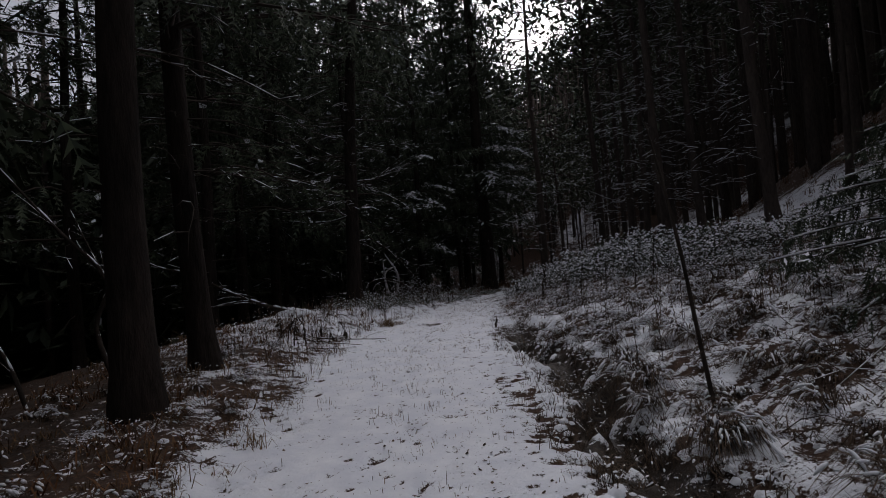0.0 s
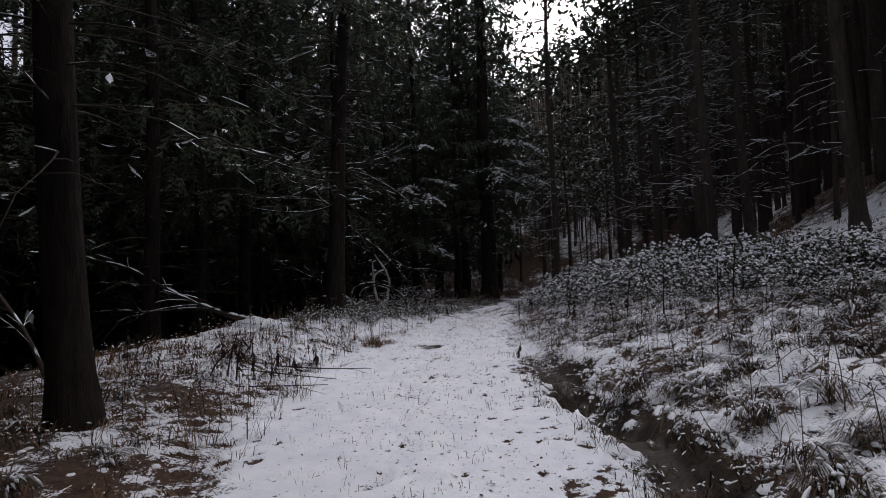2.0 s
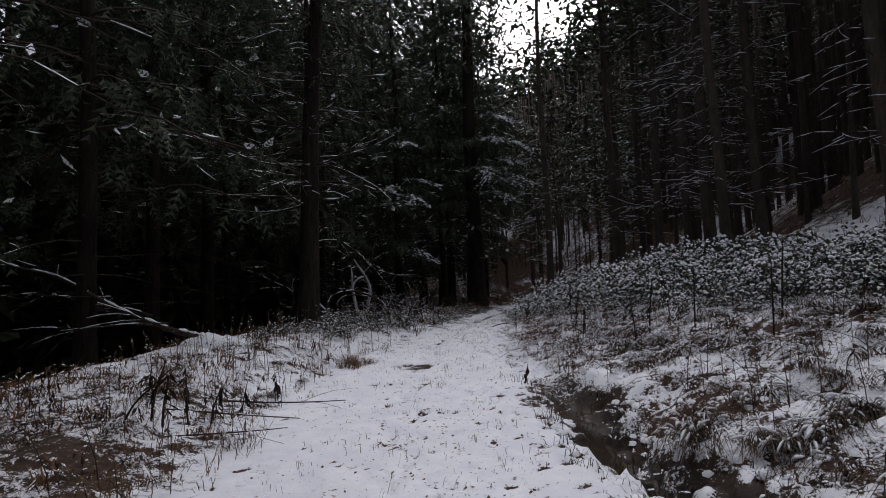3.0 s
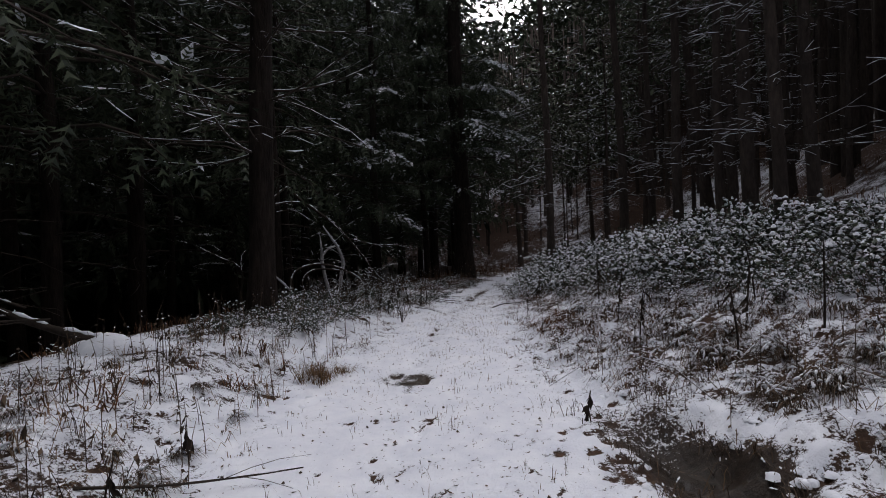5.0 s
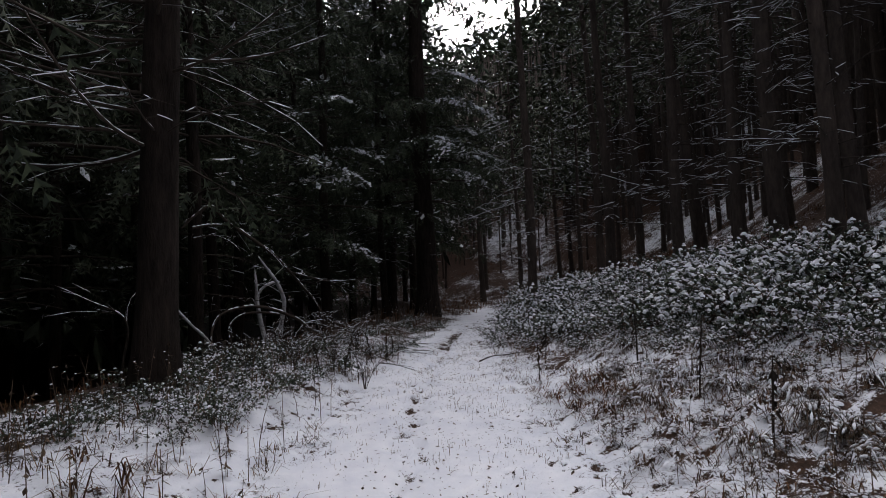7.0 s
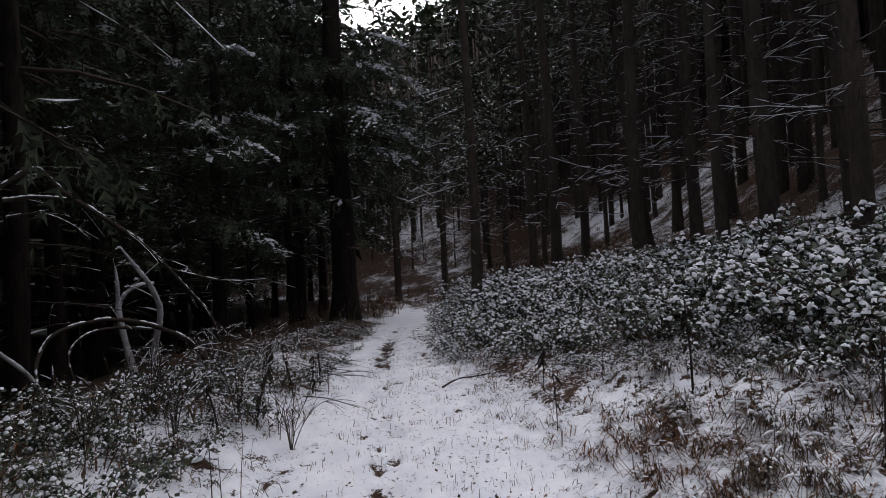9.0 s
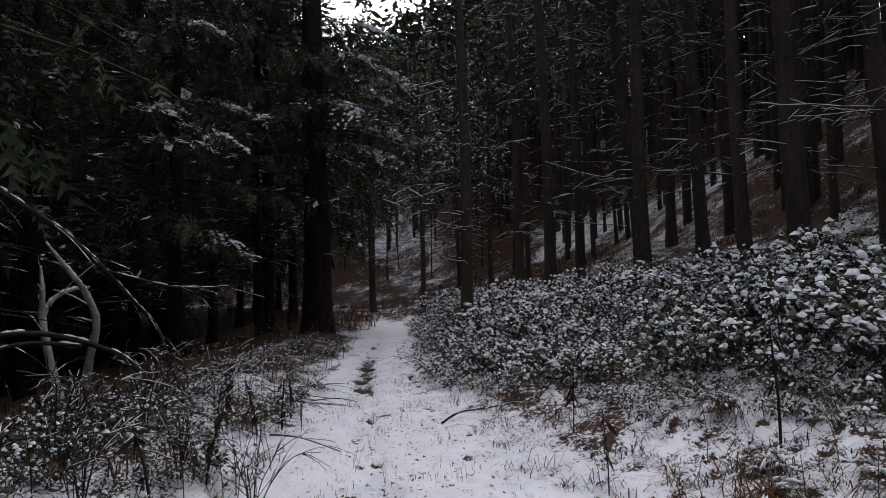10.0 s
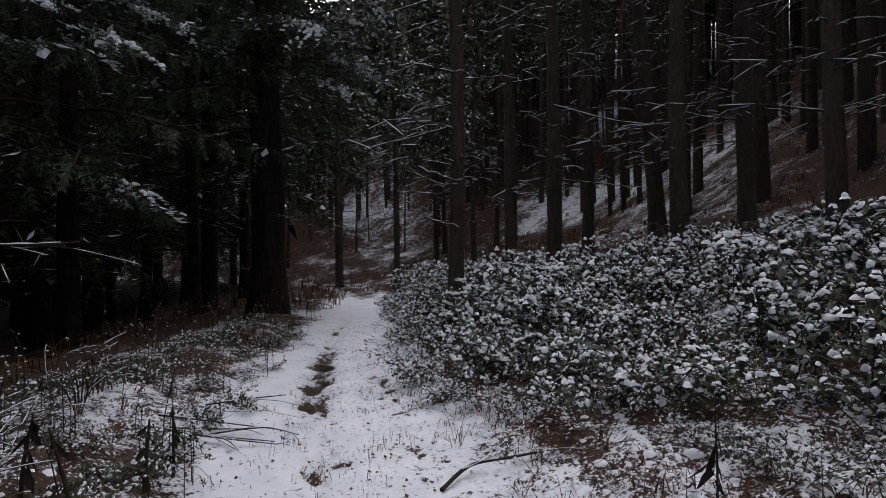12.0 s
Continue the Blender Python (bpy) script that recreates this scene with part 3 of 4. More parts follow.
# the pines that rise out of the brambles on the slope
for seed, x, y, d, lean in (
        (31, 4.2, 21.8, 0.25, (0.0, 0)), (45, 6.6, 15.6, 0.25, (-0.01, 0)), (46, 12.1, 23.7, 0.3, (0, 0)), (32, 6.9, 22.7, 0.29, (-0.01, 0)), (33, 7.3, 17.3, 0.31, (-0.01, 0)), (34, 8.2, 16.6, 0.26, (-0.02, 0)),
        (35, 8.9, 20.2, 0.27, (0, 0)), (36, 9.8, 22.75, 0.36, (-0.09, 0)), (37, 7.4, 20.3, 0.28, (0, 0)), (38, 7.1, 18.0, 0.22, (0, 0)),
        (39, 7.9, 22.9, 0.24, (0.01, 0)), (40, 6.75, 35.6, 0.3, (0, 0)), (41, 11.7, 21.6, 0.3, (-0.02, 0)), (42, 9.3, 29.4, 0.2, (0, 0)), (44, 8.0, 12.8, 0.3, (-0.02, 0)), (43, 6.9, 30.2, 0.22, (-.01, 0))):
    young = seed in (40, 42, 43)
    tree = stand(pine(seed, tall=10.5 if young else 17, d=d, lean=lean, fine=True, dead=1.6, crown=6.0 if young else 8.5, tufts=18, size=0.34), x, y, 0)
    tagged(tree, PINE_LABEL, "tree", "pines on the slope")
    placed.append((x, y))

# pines with full, snow-dusted crowns that stand beyond the bend
for seed, x, y in ((47, 10.3, 34.0), (48, 12.4, 37.0), (49, 8.2, 40.0), (50, 14.2, 41.0)):
    tree = stand(pine(seed, tall=10.5, d=0.24, fine=True, dead=1.8, crown=4.6, tufts=26, size=0.42, dusted=0.4), x, y, 0)
    tagged(tree, "tall pine with a full crown dusted with snow", "tree", "pines on the slope")
    placed.append((x, y))

# the wood on both sides: a few kinds of each, repeated
pines = [pine(60 + i, tall=16 + i, d=0.17 + 0.025 * i, dead=2.0, crown=7.0 + 0.5 * i, lean=(0.01 * (i - 1), 0.008 * (1 - i))) for i in range(4)]
firs = [fir(70 + i, tall=16 + i, d=0.24 + 0.04 * i, low=1.0, live=2.4 + 0.8 * i, spread=2.4 + 0.2 * i, lean=(0.01 * (1 - i), 0), per=12, size=0.5) for i in range(4)]
far_pines = [pine(64 + i, tall=16 + i, d=0.17 + 0.025 * i, dead=2.4, crown=7.0 + 0.5 * i, lean=(0.012 * (i - 1), 0), tufts=7, size=0.6, far=True) for i in range(4)]
far_firs = [fir(74 + i, tall=16 + i, d=0.24 + 0.04 * i, low=2.0, live=2.4 + 0.5 * i, spread=2.5 + 0.2 * i, per=7, size=0.8, plain=True) for i in range(4)]
for ob in pines + far_pines:
    tagged(ob, PINE_LABEL, "tree", "pines on the slope")
for ob in firs + far_firs:
    tagged(ob, FIR_LABEL, "tree", "firs of the dark wood")


def free(x, y, gap):
    return all((x - a) ** 2 + (y - b) ** 2 > gap * gap for a, b in placed)


def in_gap(x, y):
    """A glade among the firs through which the sky shows."""
    if 22.5 < y < 60 and 0.175 * y - 0.5 < x < 0.5 * y - 4.8 and x < 17:
        return True
    return 5 < y < 60 and abs(x + 0.71 * y) < 3.2


rng = random.Random(21)
used = set()
for tries in range(13000):
    y = rng.uniform(-12, 66)
    x = rng.uniform(-26, 38)
    u = x - float(path_x(y))
    # below y = -3 unseen trees stand closer in, added to darken the start
    if u > 0:
        if u < (5.8 if y < 24 else 2.4) and y > -3 or (-3 < y < 13 and u < 8.5) or u < 2.8 or not free(x, y, 2.05 if y < 45 else 2.5):
            continue
        kinds, key = (pines, "p") if u < 16 and y < 40 else (far_pines, "fp")
    else:
        if u > (-3.2 if y < -3 else -4.6 if y < 22 else -2.6) or not free(x, y, 2.1 if y < 45 else 2.7):
            continue
        kinds, key = (firs, "f") if u > -11 and y < 34 else (far_firs, "ff")
    low_top = in_gap(x, y)
    if low_top and (y < 27 or x < 0):
        continue
    k = rng.randrange(4)
    m = pose(x, y, height(x, y) - 0.08, 0, 0, rng.uniform(0, 360)) @ Matrix.Scale(rng.uniform(0.5, 0.62) if low_top else rng.uniform(0.85, 1.15), 4)
    if -6 < x < -4 and 1 < y < 5:
        pass
    elif (key, k) in used:
        copy_thing(kinds[k], m)
    else:
        kinds[k].matrix_basis = m
        used.add((key, k))
    placed.append((x, y))
    if len(placed) > 500:
        break
for k, x, y in ((1, -9.4, 13.6), (2, -12.8, 19.5)):
    copy_thing(firs[k], pose(x, y, height(x, y) - 0.08, 0, 0, 40 * k))


# ---- brambles on the slope ----
def bramble(seed, reach=0.75, tall=0.75, canes=17, leafy=27, whiteness=0.72):
    rng = random.Random(seed)
    root = new("bramble_bush")
    cane, leaves, snow = Geo(), Geo(), Geo()
    for c in range(canes):
        a = rng.uniform(0, 6.28)
        way = Vector((math.cos(a), math.sin(a), 0))
        b = Vector((rng.gauss(0, .22), rng.gauss(0, .22), -0.05))
        h = tall * rng.uniform(0.5, 1.15)
        far = reach * rng.uniform(.6, 1.2)
        pts = [b + way * far * t + Vector((0, 0, h * (2.1 * t - 1.25 * t * t))) for t in (0, .25, .5, .75, 1)]
        cane.tube(pts, [.006, .0055, .005, .004, .002], 3)
        for i in range(leafy):
            t = rng.uniform(0.15, 1.0)
            k = min(3, int(t * 4))
            p = pts[k].lerp(pts[k + 1], t * 4 - k) + Vector((rng.gauss(0, .06), rng.gauss(0, .06), rng.gauss(0, .04)))
            al = Vector((rng.gauss(0, 1), rng.gauss(0, 1), rng.uniform(-1.4, .2))).normalized()
            sd = al.cross(Vector((rng.gauss(0, .5), rng.gauss(0, .5), 1))).normalized()
            size = rng.uniform(0.04, 0.09)
            leaves.leaf(p, al, sd, size, size * 0.7)
            drift = noise.noise(p * 5.0 + Vector((seed, 0, 0)))
            if rng.random() < whiteness * (0.35 + 0.65 * t) * (1.45 if drift > 0 else 0.55):
                snow.pad(p + Vector((0, 0, 0.004)), al, sd, size * rng.uniform(0.55, 0.95), size * rng.uniform(0.5, 0.85), size * rng.uniform(0.2, 0.4))
                if rng.random() < 0.3:
                    r = rng.uniform(0.016, 0.045)
                    snow.lump(p + al * size * 0.4 - Vector((0, 0, 0.006)), r, r * 0.8, rng, 6)
    tagged(part("cane", cane, CANE, root), kind="stuff")
    tagged(part("foliage", leaves, BRAMBLE, root, soft=False), kind="stuff")
    tagged(part("snow", snow, SNOW, root, "snow lying on the leaves"), kind="stuff")
    return tagged(root, "evergreen bramble bush with snow on its dark leaves", "bush", "brambles on the slope")


bushes = [bramble(100 + i, 0.62 + 0.07 * i, 0.46 + 0.05 * i, whiteness=(0.5, 0.33, 0.46, 0.28, 0.6)[i]) for i in range(5)]
rng = random.Random(33)
spots, used = [], set()
for tries in range(6000):
    y = rng.uniform(8.5, 27)
    x = float(path_x(y)) + rng.uniform(0.8, 8.5)
    u = x - float(path_x(y)) - float(path_half(y))
    low = float(knots(y, (8.5, 11, 13, 15, 17, 19, 27), (4.0, 3.2, 2.4, 1.9, 1.1, 0.4, 0.3)))
    high = float(knots(y, (8.5, 12, 16, 20, 24, 27), (5.0, 5.5, 5.6, 4.6, 3.2, 1.6)))
    if not low < u < high or any((x - a) ** 2 + (y - b) ** 2 < 0.17 for a, b in spots):
        continue
    spots.append((x, y))
    k = rng.randrange(5)
    grow = rng.choice((0.6, 0.8, 0.9, 1.0, 1.12)) * rng.uniform(0.9, 1.1) * (0.55 + 0.45 * min(1, (u - low) / 1.2))
    m = pose(x, y, height(x, y) - 0.02, 0, 0, rng.uniform(0, 360)) @ Matrix.Scale(grow, 4)
    if k in used:
        copy_thing(bushes[k], m)
    else:
        bushes[k].matrix_basis = m
        used.add(k)
    if len(spots) > 360:
        break


# ---- the far wood that closes the place all round ----
rng = random.Random(44)
far_wood = tagged(new("far_wood"), "dense dark conifer wood in the distance", "trees", kind="stuff")
mass, poles = Geo(), Geo()
for i in range(70000):
    y = rng.uniform(-24, 95)
    side = rng.random()
    if side < 0.36:
        x = float(path_x(y)) - rng.uniform(17, 30)
    elif side < 0.62:
        x = float(path_x(y)) + rng.uniform(22, 44)
    elif side < 0.84:
        y = rng.uniform(68, 84)
        x = rng.uniform(-50, 50)
    else:
        # unseen foliage behind the start, added to block sky light from there
        y = -rng.uniform(15, 25)
        x = rng.uniform(-26, 34)
    z = float(land(x, y)) + (15 if side < 0.36 else 11) * rng.random() ** 1.5
    if 0.36 <= side < 0.62:
        # over the slope the crowns begin high up; only the last row reaches down
        if side < 0.40:
            x = float(path_x(y)) + rng.uniform(46, 52)
        z = float(land(x, y)) + (0 if side < 0.40 else 6.0) + 10 * rng.random()
    elif side >= 0.62:
        z += 2.5
    if in_gap(x, y) and z > 1.4 + 0.3 * math.hypot(x, y):
        continue
    al = Vector((rng.gauss(0, 1), rng.gauss(0, 1), rng.gauss(-0.3, 0.6))).normalized()
    mass.leaf(Vector((x, y, z)), al, al.cross(Vector((rng.gauss(0, .6), rng.gauss(0, .6), 1))).normalized(), rng.uniform(0.7, 1.6), rng.uniform(0.3, 0.65))
for i in range(13000):
    x, y = rng.uniform(-24, 27), rng.uniform(40, 56)
    if in_gap(x, y) and rng.random() < 0.8:
        continue
    z = max(4.0, float(land(x, y)) + 5.5) + 20 * rng.random() ** 1.3
    al = Vector((rng.gauss(0, 1), rng.gauss(0, 1), rng.gauss(-0.4, 0.6))).normalized()
    mass.leaf(Vector((x, y, z)), al, al.cross(Vector((rng.gauss(0, .6), rng.gauss(0, .6), 1))).normalized(), rng.uniform(0.5, 1.2), rng.uniform(0.2, 0.5))
for i in range(7000):
    x, y = rng.uniform(-22, 3.5), rng.uniform(38, 50)
    if in_gap(x, y):
        continue
    al = Vector((rng.gauss(0, 1), rng.gauss(0, 1), rng.gauss(-0.4, 0.6))).normalized()
    mass.leaf(Vector((x, y, rng.uniform(8, 26))), al, al.cross(Vector((rng.gauss(0, .6), rng.gauss(0, .6), 1))).normalized(), rng.uniform(0.5, 1.2), rng.uniform(0.2, 0.45))
for i in range(13000):
    y = rng.uniform(2, 62)
    x = float(path_x(y)) + rng.uniform(26, 50)
    al = Vector((rng.gauss(0, 1), rng.gauss(0, 1), rng.gauss(-0.3, 0.6))).normalized()
    mass.leaf(Vector((x, y, float(land(x, y)) + 4.5 + 13 * rng.random())), al, al.cross(Vector((rng.gauss(0, .6), rng.gauss(0, .6), 1))).normalized(), rng.uniform(0.9, 2.0), rng.uniform(0.4, 0.8))
for i in range(9000):
    y = rng.uniform(18, 34)
    x = -0.71 * y + rng.uniform(-4.5, 4.5)
    d = math.hypot(x, y)
    z = float(land(x, y)) + rng.random() * (0.9 + 0.31 * d - float(land(x, y)))
    al = Vector((rng.gauss(0, 1), rng.gauss(0, 1), rng.gauss(-0.3, 0.6))).normalized()
    mass.leaf(Vector((x, y, z)), al, al.cross(Vector((rng.gauss(0, .6), rng.gauss(0, .6), 1))).normalized(), rng.uniform(0.5, 1.2), rng.uniform(0.2, 0.45))
singles = 0
for i in range(1250):
    y = rng.uniform(-20, 85) if i < 600 else rng.uniform(18, 80)
    x = float(path_x(y)) + (rng.uniform(10, 46) if rng.random() < 0.75 else -rng.uniform(13, 28))
    z = float(land(x, y))
    r = rng.uniform(0.08, 0.15)
    line = [Vector((x, y, z - 0.2)), Vector((x + rng.gauss(0, .1), y, z + 5)), Vector((x + rng.gauss(0, .2), y, z + 13))]
    if 15 < y < 62 and 0 < x < 34 and singles < 300:
        singles += 1
        single = Geo()
        single.tube(line, [r * 1.2, r, r * 0.5], 7)
        part("trunk", single, BARK_PINE, far_wood)
    else:
        poles.tube(line, [r * 1.2, r, r * 0.5], 6)
tagged(part("foliage", mass, NEEDLE_FIR, far_wood, soft=False), kind="stuff")
tagged(part("distant_trunks", poles, BARK_PINE, far_wood), kind="stuff")


# ---- what grows and lies on the verges ----
def tussock(g, snow, rng, x, y, blades, long, lean, width, white, flop=False, comb=None):
    z = height(x, y) - 0.01
    for i in range(blades):
        a = rng.uniform(0, 6.28) if comb is None else rng.gauss(comb, 0.7)
        out = Vector((math.cos(a), math.sin(a), 0)) * rng.uniform(0.2, 1.0) * lean
        h = long * rng.uniform(0.5, 1.1)
        p = Vector((x + rng.gauss(0, .05 if comb is None else .12), y + rng.gauss(0, .05 if comb is None else .12), z))
        m = p + out * h * 0.45 + Vector((0, 0, h * (0.34 if flop else 0.62)))
        t = p + out * h * 1.15 + Vector((0, 0, h * (rng.uniform(0.0, 0.35) if flop else rng.uniform(0.45, 0.95))))
        side = Vector((-math.sin(a), math.cos(a), 0)) * width
        k = len(g.v)
        g.v += [p - side, p + side, m + side * .8, m - side * .8, t]
        g.f += [(k, k + 1, k + 2, k + 3), (k + 3, k + 2, k + 4)]
        if rng.random() < white:
            # snow caught along the upper part of the blade
            for k in range(2):
                run = t - m
                length = min(run.length * 0.6, rng.uniform(0.015, 0.05))
                broad = rng.uniform(0.006, 0.016)
                snow.pad(m.lerp(t, rng.uniform(0.0, 0.55)), run.normalized(), side.normalized(), length, broad, broad * rng.uniform(0.4, 0.7))


def laden_clump(g, snow, rng, x, y, size, comb):
    """A clump of dead grass bowed over under strips of snow."""
    root = Vector((x, y, height(x, y) - 0.02))
    for i in range(int(90 * size / 0.4)):
        a = rng.gauss(comb, 0.8)
        out = Vector((math.cos(a), math.sin(a), 0))
        long = size * rng.uniform(0.6, 1.25)
        h = size * rng.uniform(0.35, 0.75)
        p = root + Vector((rng.gauss(0, .3), rng.gauss(0, .3), 0)) * size * 0.5
        line = [p + out * long * t + Vector((0, 0, h * (2.6 * t - 2.75 * t * t))) for t in (0, 0.3, 0.6, 1.0)]
        side = Vector((-out.y, out.x, 0)) * 0.0028
        k = len(g.v)
        for q, w in zip(line, (1, 1, 0.8, 0.2)):
            g.v += [q - side * w, q + side * w]
        g.f += [(k + 2 * j, k + 2 * j + 1, k + 2 * j + 3, k + 2 * j + 2) for j in range(3)]
        if rng.random() < 0.34:
            t0 = rng.uniform(0.1, 0.65)
            t1 = t0 + rng.uniform(0.08, 0.3)
            r = rng.uniform(0.004, 0.012)
            top = [p + out * long * t + Vector((0, 0, h * (2.6 * t - 2.75 * t * t) + r * 0.3)) for t in np.linspace(t0, t1, 4)]
            snow.tube(top, [r * 0.4, r, r * 0.9, r * 0.3], 5)


def weed(g, snow, rng, x, y, tall, leafy, white):
    """A dead stalk with shrivelled leaves and flecks of snow."""
    z = height(x, y) - 0.02
    a = rng.uniform(0, 6.28)
    bend = rng.uniform(0, 0.3) * tall
    pts = [Vector((x + math.cos(a) * bend * t * t, y + math.sin(a) * bend * t * t, z + tall * t)) for t in (0, .4, .75, 1)]
    r = 0.0025 + 0.003 * tall
    g.tube(pts, [r, r * .9, r * .7, r * .4], 3)
    for i in range(leafy):
        t = rng.uniform(0.25, 1)
        k = 0 if t < .4 else 1 if t < .75 else 2
        p = pts[k].lerp(pts[k + 1], rng.random())
        al = Vector((rng.gauss(0, 1), rng.gauss(0, 1), rng.uniform(-1.0, 0.3))).normalized()
        g.leaf(p, al, al.cross(Vector((0.1, 0.2, 1))).normalized(), rng.uniform(0.03, 0.09), rng.uniform(0.012, 0.03))
        if rng.random() < white:
            snow.lump(p + al * 0.02, rng.uniform(0.005, 0.013), rng.uniform(0.004, 0.009), rng, 5)


def beside(rng, y, near_edge, far_edge, side):
    return float(path_x(y)) + side * (float(path_half(y)) + rng.uniform(near_edge, far_edge))


verge_snow = Geo()
rng = random.Random(51)
straw = Geo()
for i in range(1000):
    y = rng.uniform(1.5, 10.5)
    x = beside(rng, y, 0.15, 4.6, -1)
    if noise.noise(Vector((x * 0.8, y * 0.8, 3))) > -0.25:
        tussock(straw, verge_snow, rng, x, y, 9, rng.uniform(0.12, 0.3), 1.15, 0.003, 0.14, i % 3 > 0)
for i in range(150):
    y = rng.uniform(10.5, 17)
    x = beside(rng, y, 0.3, 2.8, -1)
    tussock(straw, verge_snow, rng, x, y, 9, rng.uniform(0.12, 0.32), 1.0, 0.003, 0.15, i % 2 > 0)
for i in range(160):
    y = rng.uniform(8, 19)
    x = beside(rng, y, 0.3, 3.2, 1)
    tussock(straw, verge_snow, rng, x, y, 10, rng.uniform(0.1, 0.28), 1.2, 0.0025, 0.2, rng.random() < 0.5)
for x, y in ((-1.25, 12.4), (-1.4, 12.6), (-1.1, 12.65), (-1.3, 12.2), (-1.5, 12.3)):
    tussock(straw, verge_snow, rng, x, y, 70, 0.3, 1.1, 0.003, 0.05, rng.random() < 0.4)
tagged(part("dry_grass", straw, STRAW, soft=False), "dry brown grass tufts on the snowy verges", "grass", kind="stuff")

sedge = Geo()
for i in range(520):
    y = rng.uniform(1.5, 14)
    x = max(beside(rng, y, 0.05, 4.8, 1), float(ditch_x(y)) + 0.26 if y < 10.4 else -9) + rng.uniform(0, .12)
    tussock(sedge, verge_snow, rng, x, y, 12, rng.uniform(0.12, 0.30), 1.45, 0.0035, 0.45, True)
for i in range(200):
    y = rng.uniform(2.0, 10.8)
    tussock(sedge, verge_snow, rng, float(ditch_x(y)) + rng.choice((rng.uniform(-0.5, -0.28), rng.uniform(0.12, 0.36), rng.uniform(0.2, 0.4))), y, 7, rng.uniform(0.08, 0.2), 1.2, 0.003, 0.2)
for i in range(90):
    y = rng.uniform(1.5, 6.0)
    x = float(ditch_x(y)) + rng.uniform(-0.3, 0.3)
    tussock(sedge, verge_snow, rng, x, y, 26, rng.uniform(0.15, 0.3), 1.3, 0.003, 0.12, True)
for i in range(420):
    y = rng.uniform(11, 20)
    x = beside(rng, y, 0.1, 2.4, 1 if i % 3 else -1)
    tussock(sedge, verge_snow, rng, x, y, 12, rng.uniform(0.1, 0.24), 1.3, 0.003, 0.42, True)
# snowy tufts standing in the ditch and bridging it
for i in range(46):
    y = rng.uniform(3.0, 8.4)
    x = float(ditch_x(y)) + rng.uniform(-0.22, 0.36)
    tussock(sedge, verge_snow, rng, x + 0.05, y, 22, rng.uniform(0.12, 0.28), 1.3, 0.003, 0.15, True)
# big drooping clumps along the ditch and up the bank
for i in range(190):
    y = rng.uniform(1.8, 11.8)
    x = float(ditch_x(y)) + (0.42 if y < 8.3 else 0.95) + 3.6 * rng.random() ** 1.3
    laden_clump(sedge, verge_snow, rng, x, y, rng.uniform(0.18, 0.42), rng.gauss(3.7, 0.9))
for i in range(70):
    y = rng.uniform(2, 12.5)
    laden_clump(sedge, verge_snow, rng, beside(rng, y, 0.4, 2.8, -1), y, rng.uniform(0.12, 0.26), rng.gauss(-0.4, 0.9))
for i in range(46):
    y = rng.uniform(12.0, 15.6)
    x = float(path_x(y)) + float(path_half(y)) + rng.uniform(1.0, 3.2)
    laden_clump(sedge, verge_snow, rng, x, y, rng.uniform(0.2, 0.36), rng.gauss(3.9, 0.8))
tagged(part("rough_grass", sedge, WEED, soft=False), "matted dark grass bent down under flecks of snow", "grass", kind="stuff")

bracken = Geo()
for i in range(420):
    y = rng.uniform(2, 13)
    x = beside(rng, y, 0.5, 3.6, -1)
    if noise.noise(Vector((x * 0.7, y * 0.7, 9))) > -0.1:
        tussock(bracken, verge_snow, rng, x, y, 11, rng.uniform(0.12, 0.3), 1.3, 0.006, 0.22, i % 5 > 0)
for i in range(260):
    y = rng.uniform(13, 30)
    x = beside(rng, y, 0.9, 4.5, -1)
    tussock(bracken, verge_snow, rng, x, y, 8, rng.uniform(0.12, 0.3), 1.0, 0.006, 0.05)
for i in range(190):
    y = rng.uniform(10.3, 13.8)
    x = beside(rng, y, 0.5, 2.9, 1)
    if noise.noise(Vector((x * 0.9, y * 0.9, 6))) > -0.2:
        tussock(bracken, verge_snow, rng, x, y, 9, rng.uniform(0.12, 0.28), 1.5, 0.004, 0.5, True)
for i in range(300):
    y = rng.uniform(12, 20)
    x = beside(rng, y, 0.6, 3.0, 1)
    tussock(bracken, verge_snow, rng, x, y, 7, rng.uniform(0.12, 0.3), 1.2, 0.004, 0.25, True)
for i in range(420):
    y = rng.uniform(26, 37)
    x = float(path_x(y)) + rng.uniform(-3.5, 8)
    if abs(x - float(path_x(y))) > 0.55 or y > 31.5:
        tussock(bracken, verge_snow, rng, x, y, 9, rng.uniform(0.2, 0.5), 1.0, 0.006, 0.12)
for i in range(1700):
    y = rng.uniform(13, 48)
    x = beside(rng, y, 5.2, 20, 1)
    tussock(bracken, verge_snow, rng, x, y, 8, rng.uniform(0.15, 0.4), 1.1, 0.006, 0.15, rng.random() < 0.5)
for i in range(34):
    x, y = 1.95 + rng.gauss(0, 0.3), 14.2 + rng.gauss(0, 0.35)
    tussock(bracken, verge_snow, rng, x, y, 26, rng.uniform(0.15, 0.32), 1.4, 0.0035, 0.12, True)
tagged(part("dead_bracken", bracken, BRACKEN, soft=False), "rust brown dead bracken lying on the verge", "bracken", kind="stuff")

